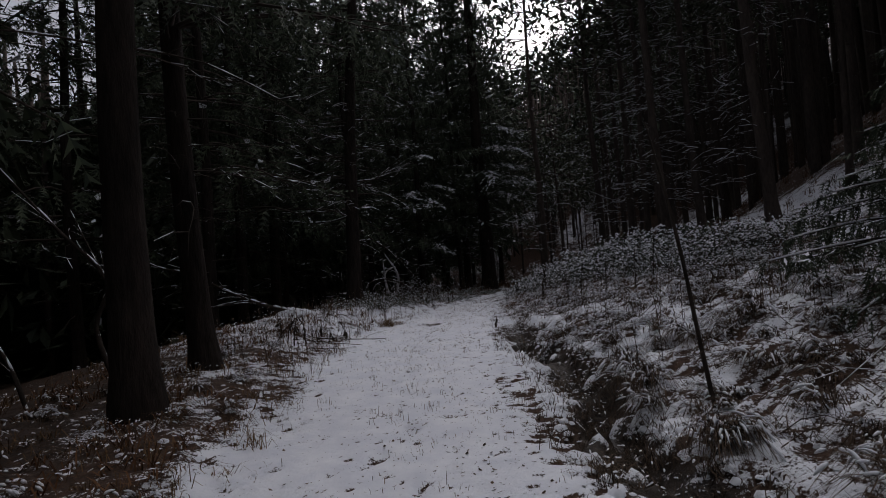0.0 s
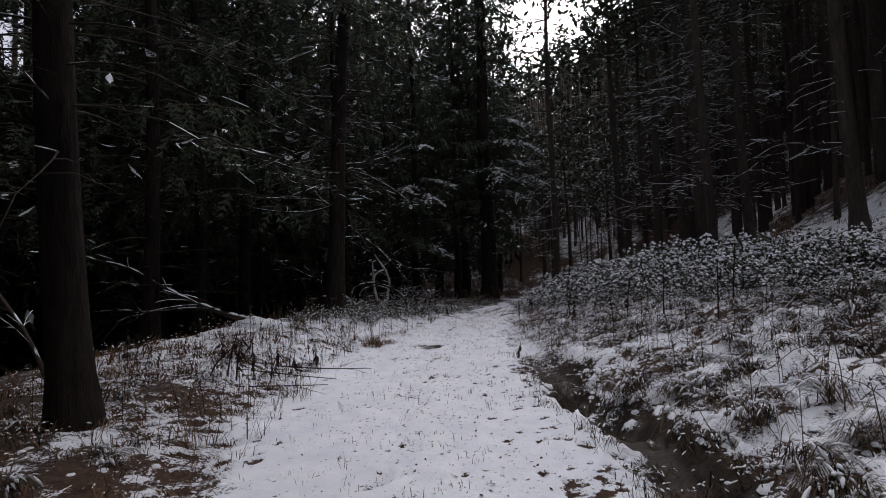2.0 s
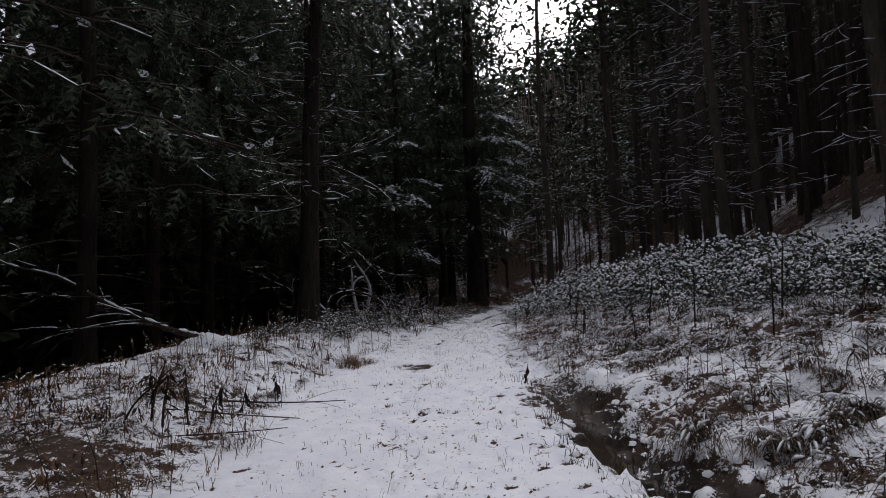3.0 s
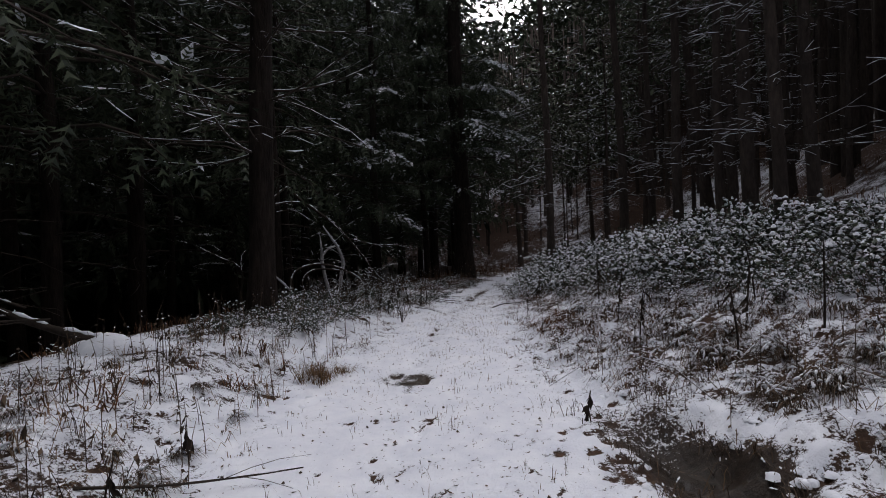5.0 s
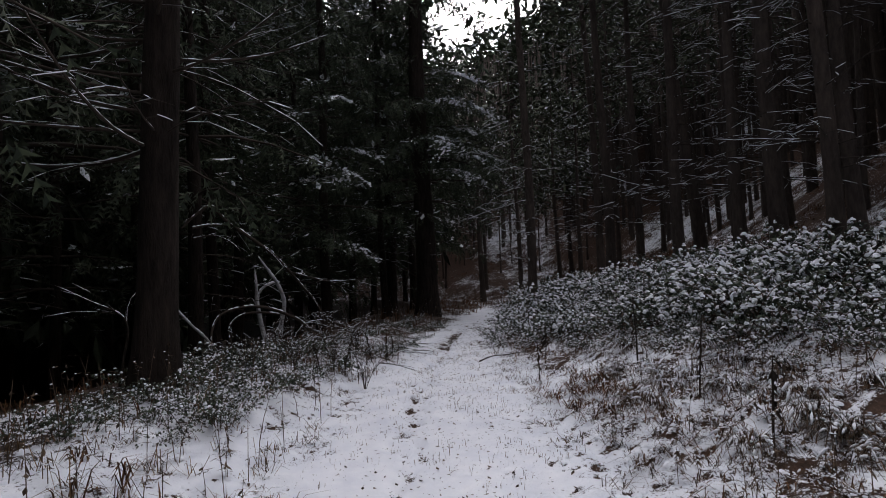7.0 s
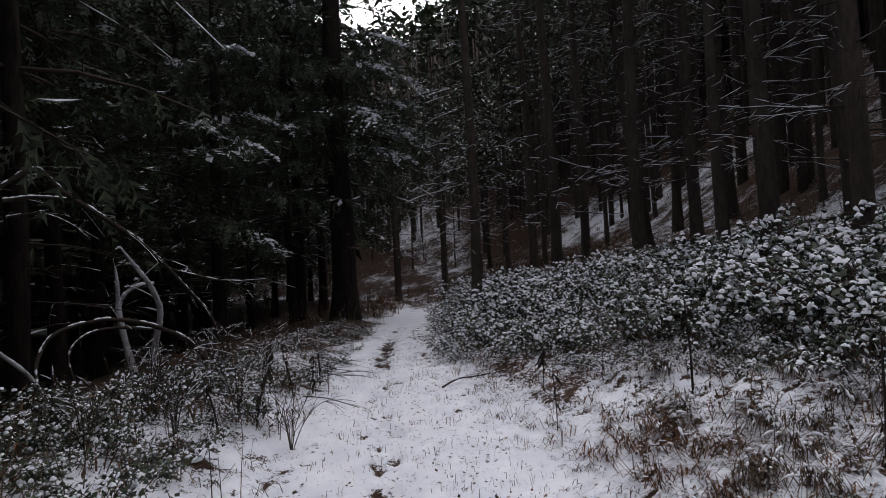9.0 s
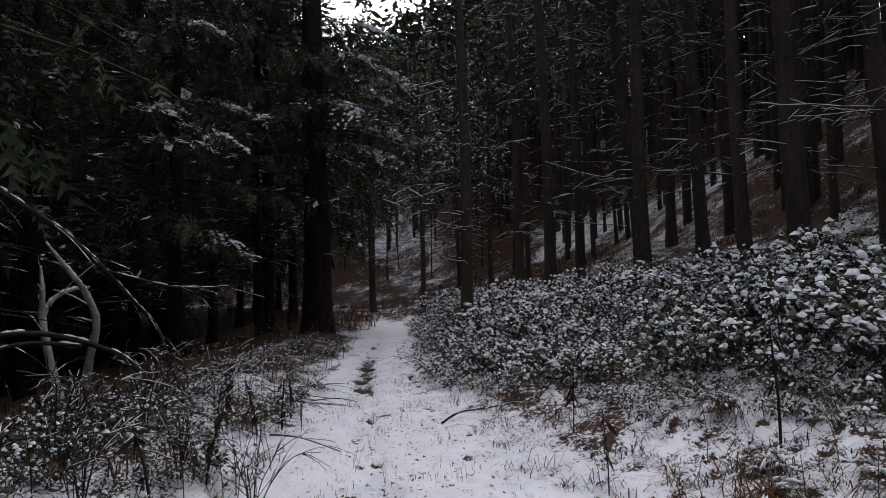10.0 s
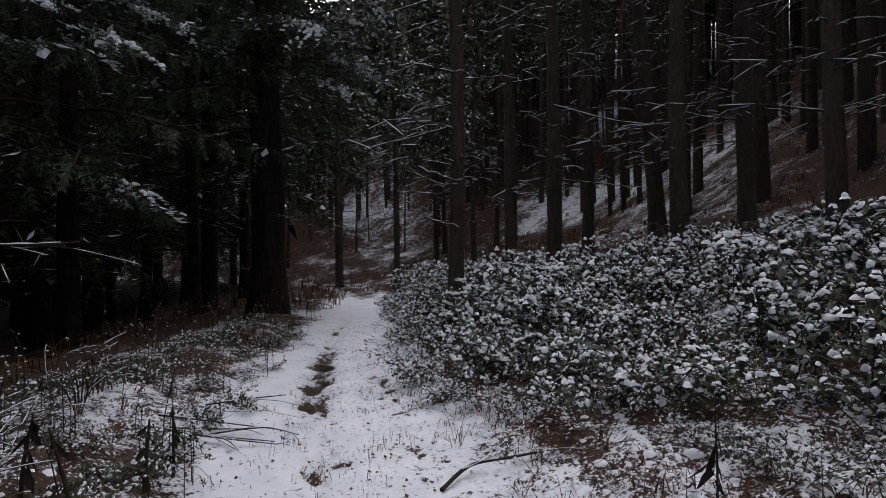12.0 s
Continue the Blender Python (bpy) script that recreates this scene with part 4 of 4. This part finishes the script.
stalks = Geo()
for i in range(700):
    y = rng.uniform(5, 24)
    x = beside(rng, y, 0.5, 6.0 if y > 9 else 5.0, 1)
    if y < 10 and x < 1.75:
        continue
    weed(stalks, verge_snow, rng, x, y, rng.uniform(0.2, 0.75) if y < 10 else rng.uniform(0.12, 0.4), 7, 0.35)
for i in range(90):
    y = rng.uniform(10.3, 14.2)
    x = beside(rng, y, 0.5, 3.2, 1)
    weed(stalks, verge_snow, rng, x, y, rng.uniform(0.15, 0.4), 9, 0.3)
for i in range(500):
    y = rng.uniform(7, 24)
    x = beside(rng, y, 0.25, 2.6, -1)
    weed(stalks, verge_snow, rng, x, y, rng.uniform(0.15, 0.55), 6, 0.25)
for i in range(600):
    y = rng.uniform(24, 37)
    x = float(path_x(y)) + rng.uniform(-4.5, 7.5)
    if abs(x - float(path_x(y))) > 0.6 or y > 31:
        weed(stalks, verge_snow, rng, x, y, rng.uniform(0.3, 0.8), 8, 0.12)
for i in range(110):
    # long thin stems bowed over the bank
    y = rng.uniform(2.5, 10.5)
    x = beside(rng, y, 0.8, 4.2, 1)
    a, long = rng.uniform(0, 6.28), rng.uniform(0.5, 1.3)
    bow = [Vector((x + math.cos(a) * long * t, y + math.sin(a) * long * t, height(x, y) - 0.02 + long * (1.1 * t - 0.95 * t * t))) for t in (0, .25, .5, .75, 1)]
    stalks.tube(bow, [.0032, .003, .0025, .002, .001], 4)
    if i % 3 == 0:
        snow_line(verge_snow, bow, 0.0035, rng, 0.4)
tagged(part("dead_weeds", stalks, WEED, soft=False), "thin dead weed stalks with flecks of snow", "weeds", kind="stuff")

shoots = Geo()
for i in range(1500):
    y = rng.uniform(2, 20)
    x = float(path_x(y)) + rng.uniform(-1.1, 1.25) * float(path_half(y))
    if noise.noise(Vector((x * 1.6, y * 1.6, 1))) > -0.05:
        tussock(shoots, verge_snow, rng, x, y, 3, rng.uniform(0.03, 0.12), 0.6, 0.0018, 0)
tagged(part("grass_shoots", shoots, STRAW, soft=False), "sparse grass blades poking through the snow of the path", "grass", kind="stuff")

flecks = Geo()
for i in range(9000):
    y = rng.uniform(2, 24)
    x = float(path_x(y)) + rng.gauss(0.25, 0.8) * float(path_half(y))
    z = height(x, y) + 0.004
    a = rng.uniform(0, 6.28)
    al = Vector((math.cos(a), math.sin(a), rng.uniform(-.15, .35))).normalized()
    s = rng.uniform(0.008, 0.02) if rng.random() < 0.7 else rng.uniform(0.02, 0.045)
    flecks.leaf(Vector((x, y, z)), al, al.cross(Vector((0, 0.2, 1))).normalized(), s, s * 0.6)
tagged(part("leaf_litter", flecks, LITTER, soft=False), "small dark leaves scattered over the snow", "leaves", kind="stuff")

for i in range(4200):
    y = rng.uniform(1.5, 19)
    side = 1 if rng.random() < 0.72 else -1
    x = beside(rng, y, 0.0, 4.5 if side > 0 else 2.2, side)
    if abs(x - float(ditch_x(y))) < 0.24 and y < 10.8:
        continue
    if side < 0 and y < 10 and rng.random() < 0.5:
        continue
    r = rng.uniform(0.012, 0.05)
    verge_snow.lump(Vector((x, y, height(x, y) - 0.015)), r, r * rng.uniform(0.4, 0.8), rng, 7)
for i in range(260):
    y = rng.uniform(1.5, 9.5)
    x = float(ditch_x(y)) + rng.choice((-1, 1)) * rng.uniform(0.24, 0.4)
    r = rng.uniform(0.015, 0.06)
    verge_snow.lump(Vector((x, y, height(x, y) - 0.01)), r, r * rng.uniform(0.6, 1.0), rng, 7)
tagged(part("snow_clumps", verge_snow, SNOW), "small clumps of snow caught on grass and stalks", "snow", kind="stuff")


# ---- low brambles on the other verge ----
rng = random.Random(35)
low_spots = []
low_bushes = [bramble(110 + i, 0.6, 0.5, whiteness=0.24) for i in range(2)]
for tries in range(1400):
    y = rng.uniform(13.4, 24) if tries % 3 == 0 else rng.uniform(13.4, 18.5)
    x = beside(rng, y, 0.75 if y < 18 else 0.35, float(knots(y, (13.4, 17, 20, 24), (2.2, 2.8, 2.4, 1.2))), -1)
    if any((x - a) ** 2 + (y - b) ** 2 < (0.1 if y < 17.5 else 0.2) for a, b in low_spots) or (x + 2.5) ** 2 + (y - 14.8) ** 2 < 0.2:
        continue
    low_spots.append((x, y))
    m = pose(x, y, height(x, y) - 0.02, 0, 0, rng.uniform(0, 360)) @ Matrix.Scale(rng.uniform(0.4, 0.8) if y < 18.5 else rng.uniform(0.4, 0.65), 4)
    if len(low_spots) < 3:
        bush = low_bushes[len(low_spots) - 1]
        bush.matrix_basis = m
    else:
        bush = copy_thing(low_bushes[rng.randrange(2)], m)
    tagged(bush, "low bramble bush with snowy leaves on the verge", "bush", "low brambles on the verge")
    if len(low_spots) > 120:
        break


# ---- single things beside the path ----
def stem(name, points, radii, mat, parent, white=0.0, rng=None, twigs=0, sides=7, label="", reach=0.9):
    """A branch or stem as one part, with twigs and with snow along its upper side as its own part."""
    g, snow = Geo(), Geo()
    pts = [Vector(p) for p in points]
    fine_pts, fine_rad = [], []
    for i in range(len(pts) - 1):
        for k in range(4):
            t = k / 4
            p0, p1, p2, p3 = pts[max(i - 1, 0)], pts[i], pts[i + 1], pts[min(i + 2, len(pts) - 1)]
            fine_pts.append(0.5 * (2 * p1 + (p2 - p0) * t + (2 * p0 - 5 * p1 + 4 * p2 - p3) * t * t + (3 * p1 - p0 - 3 * p2 + p3) * t ** 3))
            fine_rad.append((radii[i] * (1 - t) + radii[i + 1] * t) * (1 + 0.08 * math.sin(len(fine_pts) * 2.1)))
    fine_pts.append(pts[-1])
    fine_rad.append(radii[-1])
    g.tube(fine_pts, fine_rad, sides)
    ob = part(name, g, mat, parent, label)
    for i in range(twigs):
        k = rng.randrange(len(fine_pts) // 4, len(fine_pts) - 1)
        d = (fine_pts[k + 1] - fine_pts[k]).normalized()
        side = d.cross(Vector((0, 0, 1))).normalized() * rng.choice((-1, 1))
        way = (d * rng.uniform(0.5, 1.0) + side * rng.uniform(0.3, 0.9) + Vector((0, 0, rng.uniform(-0.3, 0.4)))).normalized()
        p2 = bent(rng, fine_pts[k], way, rng.uniform(0.28, 1.0) * reach, 0.05, 0.2, 3)
        r = max(0.0035, fine_rad[k] * 0.26)
        thin = Geo()
        thin.tube(p2, [r, r * .8, r * .55, r * .3], 3)
        part("twig", thin, mat, ob)
        if white:
            snow_line(snow, p2, r * 0.8, rng, white)
    if white:
        for a, b, r in zip(fine_pts[:-1], fine_pts[1:], fine_rad):
            if rng.random() < white:
                up = Vector((0, 0, r * 0.75))
                snow.tube([a + up, (a + b) / 2 + up * 1.15, b + up], [r * .45, r * .75, r * .45], 5)
        tagged(part("snow", snow, SNOW, ob, "snow lying along the wood"), kind="stuff")
    return ob


PALE = simple("snow_plastered_bark", (0.10, 0.09, 0.085), (0.84, 0.85, 0.88), 7, 0.85, 0.2, 0.006)
rng = random.Random(80)

# the fallen limb that lies with its butt on a hummock
limb = tagged(new("fallen_branch"), "long fallen branch covered in snow, propped on a hummock", "branch")
limb.location = (-3.65, 12.65, height(-3.65, 12.65) + 0.04)
zz = height(-3.65, 12.65)
stem("main_stem", [(0, 0, 0.05), (-0.6, 0.05, 0.22), (-1.4, 0.15, 0.55), (-2.4, 0.25, 1.1), (-3.3, 0.4, 1.35), (-4.1, 0.5, 1.8)], [.05, .044, .036, .027, .018, .008], TWIG, limb, 0.8, rng, 20)
stem("side_branch", [(-0.9, 0.2, 0.42), (-1.4, 0.4, 0.55), (-2.0, 0.6, 0.62), (-2.8, 0.7, 0.85)], [.02, .016, .012, .005], TWIG, limb, 0.6, rng, 9, 5)
stem("side_branch", [(-0.6, 0.1, 0.3), (-1.1, -0.2, 0.33), (-1.7, -0.3, 0.3), (-2.3, -0.3, 0.36)], [.016, .013, .010, .004], TWIG, limb, 0.4, rng, 9, 5)
stem("side_branch", [(-1.6, 0.3, 0.75), (-2.1, 0.1, 0.78), (-2.8, 0.0, 0.85), (-3.4, 0.1, 0.8)], [.014, .011, .008, .004], TWIG, limb, 0.4, rng, 8, 5)
cap = Geo()
for dx, dy, dz, r in ((0, 0, -0.05, .32), (0.25, 0.1, -0.08, .28), (-0.25, 0.05, -0.06, .24), (0.5, 0.1, -0.1, .2)):
    cap.lump(Vector((-3.6 + dx, 12.6 + dy, zz + dz)), r, r * 0.75, rng, 12)
tagged(part("snowy_hummock", cap, SNOW), "low hummock rounded off by snow", "hummock")

# a broken sapling with two pale stems, a snapped top and hoops of bent shoots
clump = tagged(new("broken_sapling"), "snapped pale sapling with arching snowy shoots", "sapling")
bx, by = -2.0, 20.1
clump.location = (bx, by, height(bx, by))
for name, pts, rad, mat, white, twigs in (
        ("stem", [(.02, -.1, -.15), (-.12, -.1, .45), (-.19, -.1, .9), (-.2, -.1, 1.28), (-.22, -.1, 1.51)], [.05, .045, .038, .026, .01], PALE, 0.75, 3),
        ("stem", [(.14, .3, -.15), (.23, .14, .43), (.31, 0, .84), (.23, -.18, 1.19), (.06, -.34, 1.5), (-.09, -.5, 1.76)], [.052, .047, .042, .036, .026, .01], PALE, 0.8, 4),
        ("fork", [(-.2, -.1, .92), (-.11, -.07, 1.13), (.06, -.03, 1.24), (.24, 0, 1.26)], [.034, .028, .022, .012], PALE, 0.8, 1),
        ("broken_top", [(-1.04, -2.0, 2.18), (-.87, -1.86, 2.4), (-.66, -1.73, 2.56), (-.47, -1.59, 2.35), (-.17, -1.45, 2.11), (.2, -1.31, 1.81), (.48, -1.18, 1.5), (.75, -1.04, 1.14), (1.01, -.9, .76), (1.2, -.8, .1)], [.016, .022, .026, .027, .028, .027, .024, .02, .016, .01], TWIG, 0.7, 16),
        ("broken_top", [(-.89, -1.9, 2.02), (-.62, -1.8, 2.07), (-.37, -1.7, 1.96), (-.21, -1.6, 1.79)], [.013, .012, .010, .005], TWIG, 0.8, 5),
        ("broken_top", [(-.88, -2.0, 2.18), (-.64, -1.9, 2.23), (-.38, -1.8, 2.23)], [.022, .02, .011], TWIG, 1.0, 2),
        ("side_shoot", [(.43, -.9, 1.47), (.73, -1.1, 1.37), (1.23, -1.3, 1.24), (1.77, -1.5, 1.25)], [.017, .014, .010, .004], TWIG, 0.8, 5),
        ("bent_shoot", [(-.5, -2.1, -.1), (-.6, -2.05, .2), (-.65, -1.91, .5), (-.56, -1.73, .75), (-.29, -1.54, .85), (.02, -1.36, .85), (.4, -1.17, .71), (.76, -.99, .45), (1.12, -.8, -.12)], [.018, .019, .02, .021, .023, .025, .027, .03, .033], TWIG, 0.55, 0),
        ("bent_shoot", [(-.3, -1.65, -.12), (-.38, -1.6, .15), (-.47, -1.48, .49), (-.34, -1.35, .69), (-.05, -1.23, .75), (.33, -1.1, .68)], [.014, .015, .016, .018, .02, .022], TWIG, 0.5, 0),
        ("leaning_pole", [(-1.16, -2.1, .97), (-.9, -2.1, .65), (-.65, -2.1, .37), (-.42, -2.1, -.1)], [.016, .02, .023, .026], PALE, 0.9, 0)):
    stem(name, pts, rad, mat, clump, white, rng, twigs, reach=0.6)

# a thin crooked birch shoot beside the fir trunk
shoot = tagged(new("crooked_shoot"), "thin crooked bare shoot with pale bark", "sapling")
shoot.location = (-3.0, 15.2, height(-3.0, 15.2))
stem("stem", [(0, .2, -.1), (.05, .2, .25), (.1, .2, .55), (.03, .2, .75), (-.25, .2, .9), (-.6, .2, 1.1)], [.016, .014, .012, .010, .007, .003], TWIG, shoot, 0.5, rng, 6)

# snow-laden dead boughs of the fir beside the path
boughs = tagged(new("dead_bough"), "long dead fir bough carrying a thick line of snow", "branch", "dead boughs")
boughs.location = (-2.6, 15.1, height(-2.6, 15.1))
stem("stem", [(0.0, 0, 2.5), (-.5, .3, 2.44), (-1.3, .8, 2.5), (-2.2, 1.2, 2.68)], [.026, .022, .018, .008], TWIG, boughs, 0.95, rng, 4)
bough_lines = [[(0.1, 0, 3.3), (-.8, .2, 3.45), (-1.6, .4, 3.8), (-2.3, .6, 4.4)], [(0.1, 0, 3.7), (-1.0, .4, 3.62), (-2.0, .6, 3.8), (-2.8, .7, 3.8)], [(0.2, 0, 4.0), (-.5, .1, 4.4), (-1.2, .3, 4.9), (-1.8, .4, 5.7)]]
for k in range(15):
    turn = rng.choice((rng.uniform(110, 260), rng.uniform(-70, 20)))
    z, reach, climb = 2.5 + 0.2 * k, rng.uniform(0.9, 2.2), rng.uniform(-0.05, 0.4)
    cx, cy = math.cos(radians(turn)), math.sin(radians(turn))
    bough_lines.append([(0.03 * z + cx * reach * f - cy * 0.2 * f * f, cy * reach * f + cx * 0.2 * f * f, z + reach * climb * f * f - 0.12 * f) for f in (0, 0.33, 0.66, 1)])
for pts in bough_lines:
    more = tagged(new("dead_bough"), "long dead fir bough carrying a thin line of snow", "branch", "dead boughs")
    more.location = boughs.location
    stem("stem", pts, [.02, .016, .012, .004], TWIG, more, 0.6, rng, 7)

# the dead pole that leans beside the ditch
pole = tagged(new("dead_sapling"), "thin bare leaning dead sapling beside the ditch", "sapling")
pole.location = (1.9, 3.9, height(1.9, 3.9))
stem("stem", [(0, 0, -.1), (-.06, .04, .5), (-.12, .06, 1.1), (-.2, .1, 1.7), (-.26, .16, 2.15)], [.017, .016, .014, .011, .005], TWIG, pole, 0.0, rng, 5)

# the young spruce with snow on its boughs
spruce = new("young_spruce")
trunk, axis = trunk_geo(random.Random(90), 2.4, 0.07, (0, 0), 8, 10)
part("trunk", trunk, BARK_FIR, spruce)
r2 = random.Random(91)
wood, green, white_snow = Geo(), Geo(), Geo()
z = 0.25
while z < 2.3:
    for k in range(6):
        a = r2.uniform(0, 6.28)
        way = Vector((math.cos(a), math.sin(a), 0))
        length = (1.45 * (1 - z / 2.5) + 0.18) * r2.uniform(0.8, 1.1)
        pts = bough(r2, wood, green, white_snow, axis(z), way, length, 0.012, 0.1, 46, 0.14, 2, 0.15, 0.25)
        snow_line(white_snow, pts, 0.011, r2, 0.6)
    z += 0.17
tagged(part("branchwork", wood, TWIG, spruce), kind="stuff")
tagged(part("crown", green, NEEDLE_FIR, spruce, soft=False), kind="stuff")
tagged(part("snow", white_snow, SNOW, spruce, "ridges of snow along the boughs"), kind="stuff")
tagged(stand(spruce, 4.3, 4.45), "young spruce with snow ridges along its spreading boughs", "tree")

# dead leaning branches in front of the dark wood
for x, y, pts, rad, tw in (
        (-3.8, 6.2, [(0, 0, -.1), (-.25, 0, .7), (-.1, 0, 1.25), (-.6, -.1, 1.9), (-1.3, -.2, 2.8)], [.03, .028, .024, .018, .008], 14),
        (-4.4, 5.6, [(0, 0, -.1), (-.3, .1, .5), (-.8, .1, 1.2), (-1.5, .2, 1.7)], [.025, .022, .018, .007], 10),
        (-4.9, 9.2, [(0, 0, -.1), (-.4, .1, .6), (-1.1, .2, 1.5), (-1.6, .2, 2.6)], [.03, .026, .02, .008], 12)):
    dead = tagged(new("dead_branch"), "bare dead branch leaning among the firs with snow on its twigs", "branch", "leaning dead branches")
    dead.location = (x, y, height(x, y))
    stem("stem", pts, rad, TWIG, dead, 0.6, rng, tw)


# twigs and sticks lying on the snow
def stick(points, r, label, white=0.5, twigs=2):
    ob = tagged(new("stick"), label, "stick", "fallen sticks")
    x0, y0 = points[0]
    ob.location = (x0, y0, height(x0, y0))
    n = len(points)
    pts = [(x - x0, y - y0, height(x, y) - height(x0, y0) + r * 0.6 + lift) for (x, y), lift in zip(points, [0] + [0.05] * (n - 2) + [0.02])]
    stem("stem", pts, [r * (1 - 0.6 * i / (n - 1)) for i in range(n)], TWIG, ob, white, rng, twigs, 5)


stick([(-2.34, 9.67), (-1.9, 9.75), (-1.5, 9.9), (-1.15, 10.05)], 0.011, "thin bare twig lying bent over the snow", 0.3)
stick([(-2.6, 9.0), (-2.0, 9.2), (-1.5, 9.35)], 0.010, "thin bare twig lying bent over the snow", 0.3)
stick([(-2.4, 8.5), (-1.9, 8.75), (-1.55, 9.05)], 0.009, "thin bare twig lying bent over the snow", 0.3)
stick([(1.55, 17.4), (1.8, 17.5), (2.05, 17.45), (2.35, 17.3)], 0.014, "dark crooked stick half covered by snow", 0.6)
stick([(3.0, 17.6), (3.2, 17.35), (3.35, 16.95)], 0.02, "snowy stick lying among the brambles", 0.9)
stick([(-0.05, 17.7), (0.2, 17.5), (0.45, 17.05)], 0.010, "thin bare twig lying bent over the snow", 0.4)
for k in range(7):
    a = rng.uniform(-0.5, 0.5)
    x, y = 0.25 + rng.uniform(-.25, .3), 19.3 + rng.uniform(-.4, .4)
    stick([(x, y), (x + 0.35, y - 0.1 + a * .3), (x + rng.uniform(0.4, 0.8), y - 0.2 + a)], 0.009, "bundle of cut twigs with snow on the verge", 0.8)


# tall dead weed stalks on the near verge
def hogweed(x, y, tall, lean, r):
    ob = tagged(new("dead_stalk"), "tall blackened dead weed stalk standing in the snow", "weed", "tall dead stalks")
    ob.location = (x, y, height(x, y))
    stem("stalk", [(0, 0, -.05), (lean * .3, 0, tall * .4), (lean * .7, .02, tall * .75), (lean, .03, tall)], [r, r * .9, r * .75, r * .4], BLACKENED, ob, 0.0, rng, 0, 5)
    leaf = Geo()
    for i in range(rng.randint(5, 12)):
        t = rng.uniform(0.3, 1)
        p = Vector((lean * t, 0.02, tall * t))
        al = Vector((rng.gauss(0, .5), rng.gauss(0, .5), -1)).normalized()
        leaf.leaf(p, al, al.cross(Vector((rng.gauss(0, 1), 1, 0))).normalized(), rng.uniform(0.06, 0.16), rng.uniform(0.014, 0.045))
    tagged(part("withered_leaf", leaf, BLACKENED, ob, soft=False), kind="stuff")


for x, y, tall, lean, r in ((-2.62, 8.75, .5, .12, .011), (-2.5, 8.7, .42, .05, .012), (-2.35, 8.85, .48, -.03, .009), (-2.75, 8.5, .45, .4, .01), (-2.2, 8.95, .35, .1, .007),
                            (-2.9, 9.3, .3, .02, .007), (-2.1, 9.5, .3, .05, .007), (-1.95, 10.3, .28, -.03, .006),
                            (0.95, 10.55, .24, .05, .009), (2.55, 11.0, .7, -.05, .01), (2.9, 11.4, .75, .1, .01), (3.3, 10.9, .8, .05, .011), (2.2, 12.2, .6, .08, .009), (3.6, 12.2, .8, -.1, .01),
                            (4.0, 10.2, .9, .1, .011), (3.4, 9.5, .8, .05, .01), (2.82, 14.85, .8, 0, .011), (2.4, 13.2, .7, .1, .009), (1.75, 15.3, .55, 0, .005), (2.2, 16.2, .6, .05, .006),
                            (0.1, 17.9, .45, .03, .012), (-.15, 17.6, .5, -.1, .01), (-.4, 17.9, .4, .05, .01), (0.25, 18.3, .4, 0, .01), (-.6, 16.6, .5, .12, .009), (-.9, 16.2, .45, -.1, .009)):
    hogweed(x, y, tall, lean, r)


# bare shrubs between the path and the dark wood
def bare_shrub(x, y, tall, stems):
    ob = tagged(new("bare_shrub"), "small leafless shrub with dark twigs and flecks of snow", "shrub", "bare shrubs")
    ob.location = (x, y, height(x, y))
    for i in range(stems):
        a = rng.uniform(0, 6.28)
        out = rng.uniform(0.15, 0.7) * tall
        dx, dy = math.cos(a) * out, math.sin(a) * out
        h = tall * rng.uniform(0.6, 1.1)
        stem("stem", [(0, 0, -.05), (dx * .25, dy * .25, h * .45), (dx * .6, dy * .6, h * .8), (dx + rng.gauss(0, .1), dy + rng.gauss(0, .1), h * rng.uniform(0.8, 1.0))], [.0045, .004, .003, .0015], TWIG, ob, 0.35, rng, 7, 4, "", 0.32)


for x, y, tall in ((-.35, 16.1, .6), (-.75, 16.6, .65), (-1.2, 15.9, .5), (-.5, 17.4, .6), (-1.5, 17.9, .5), (-1.0, 17.3, .7), (-1.4, 16.4, .7), (-.9, 18.2, .6), (-1.7, 15.6, .6), (-.3, 19.2, .5)):
    bare_shrub(x, y, tall, 6)
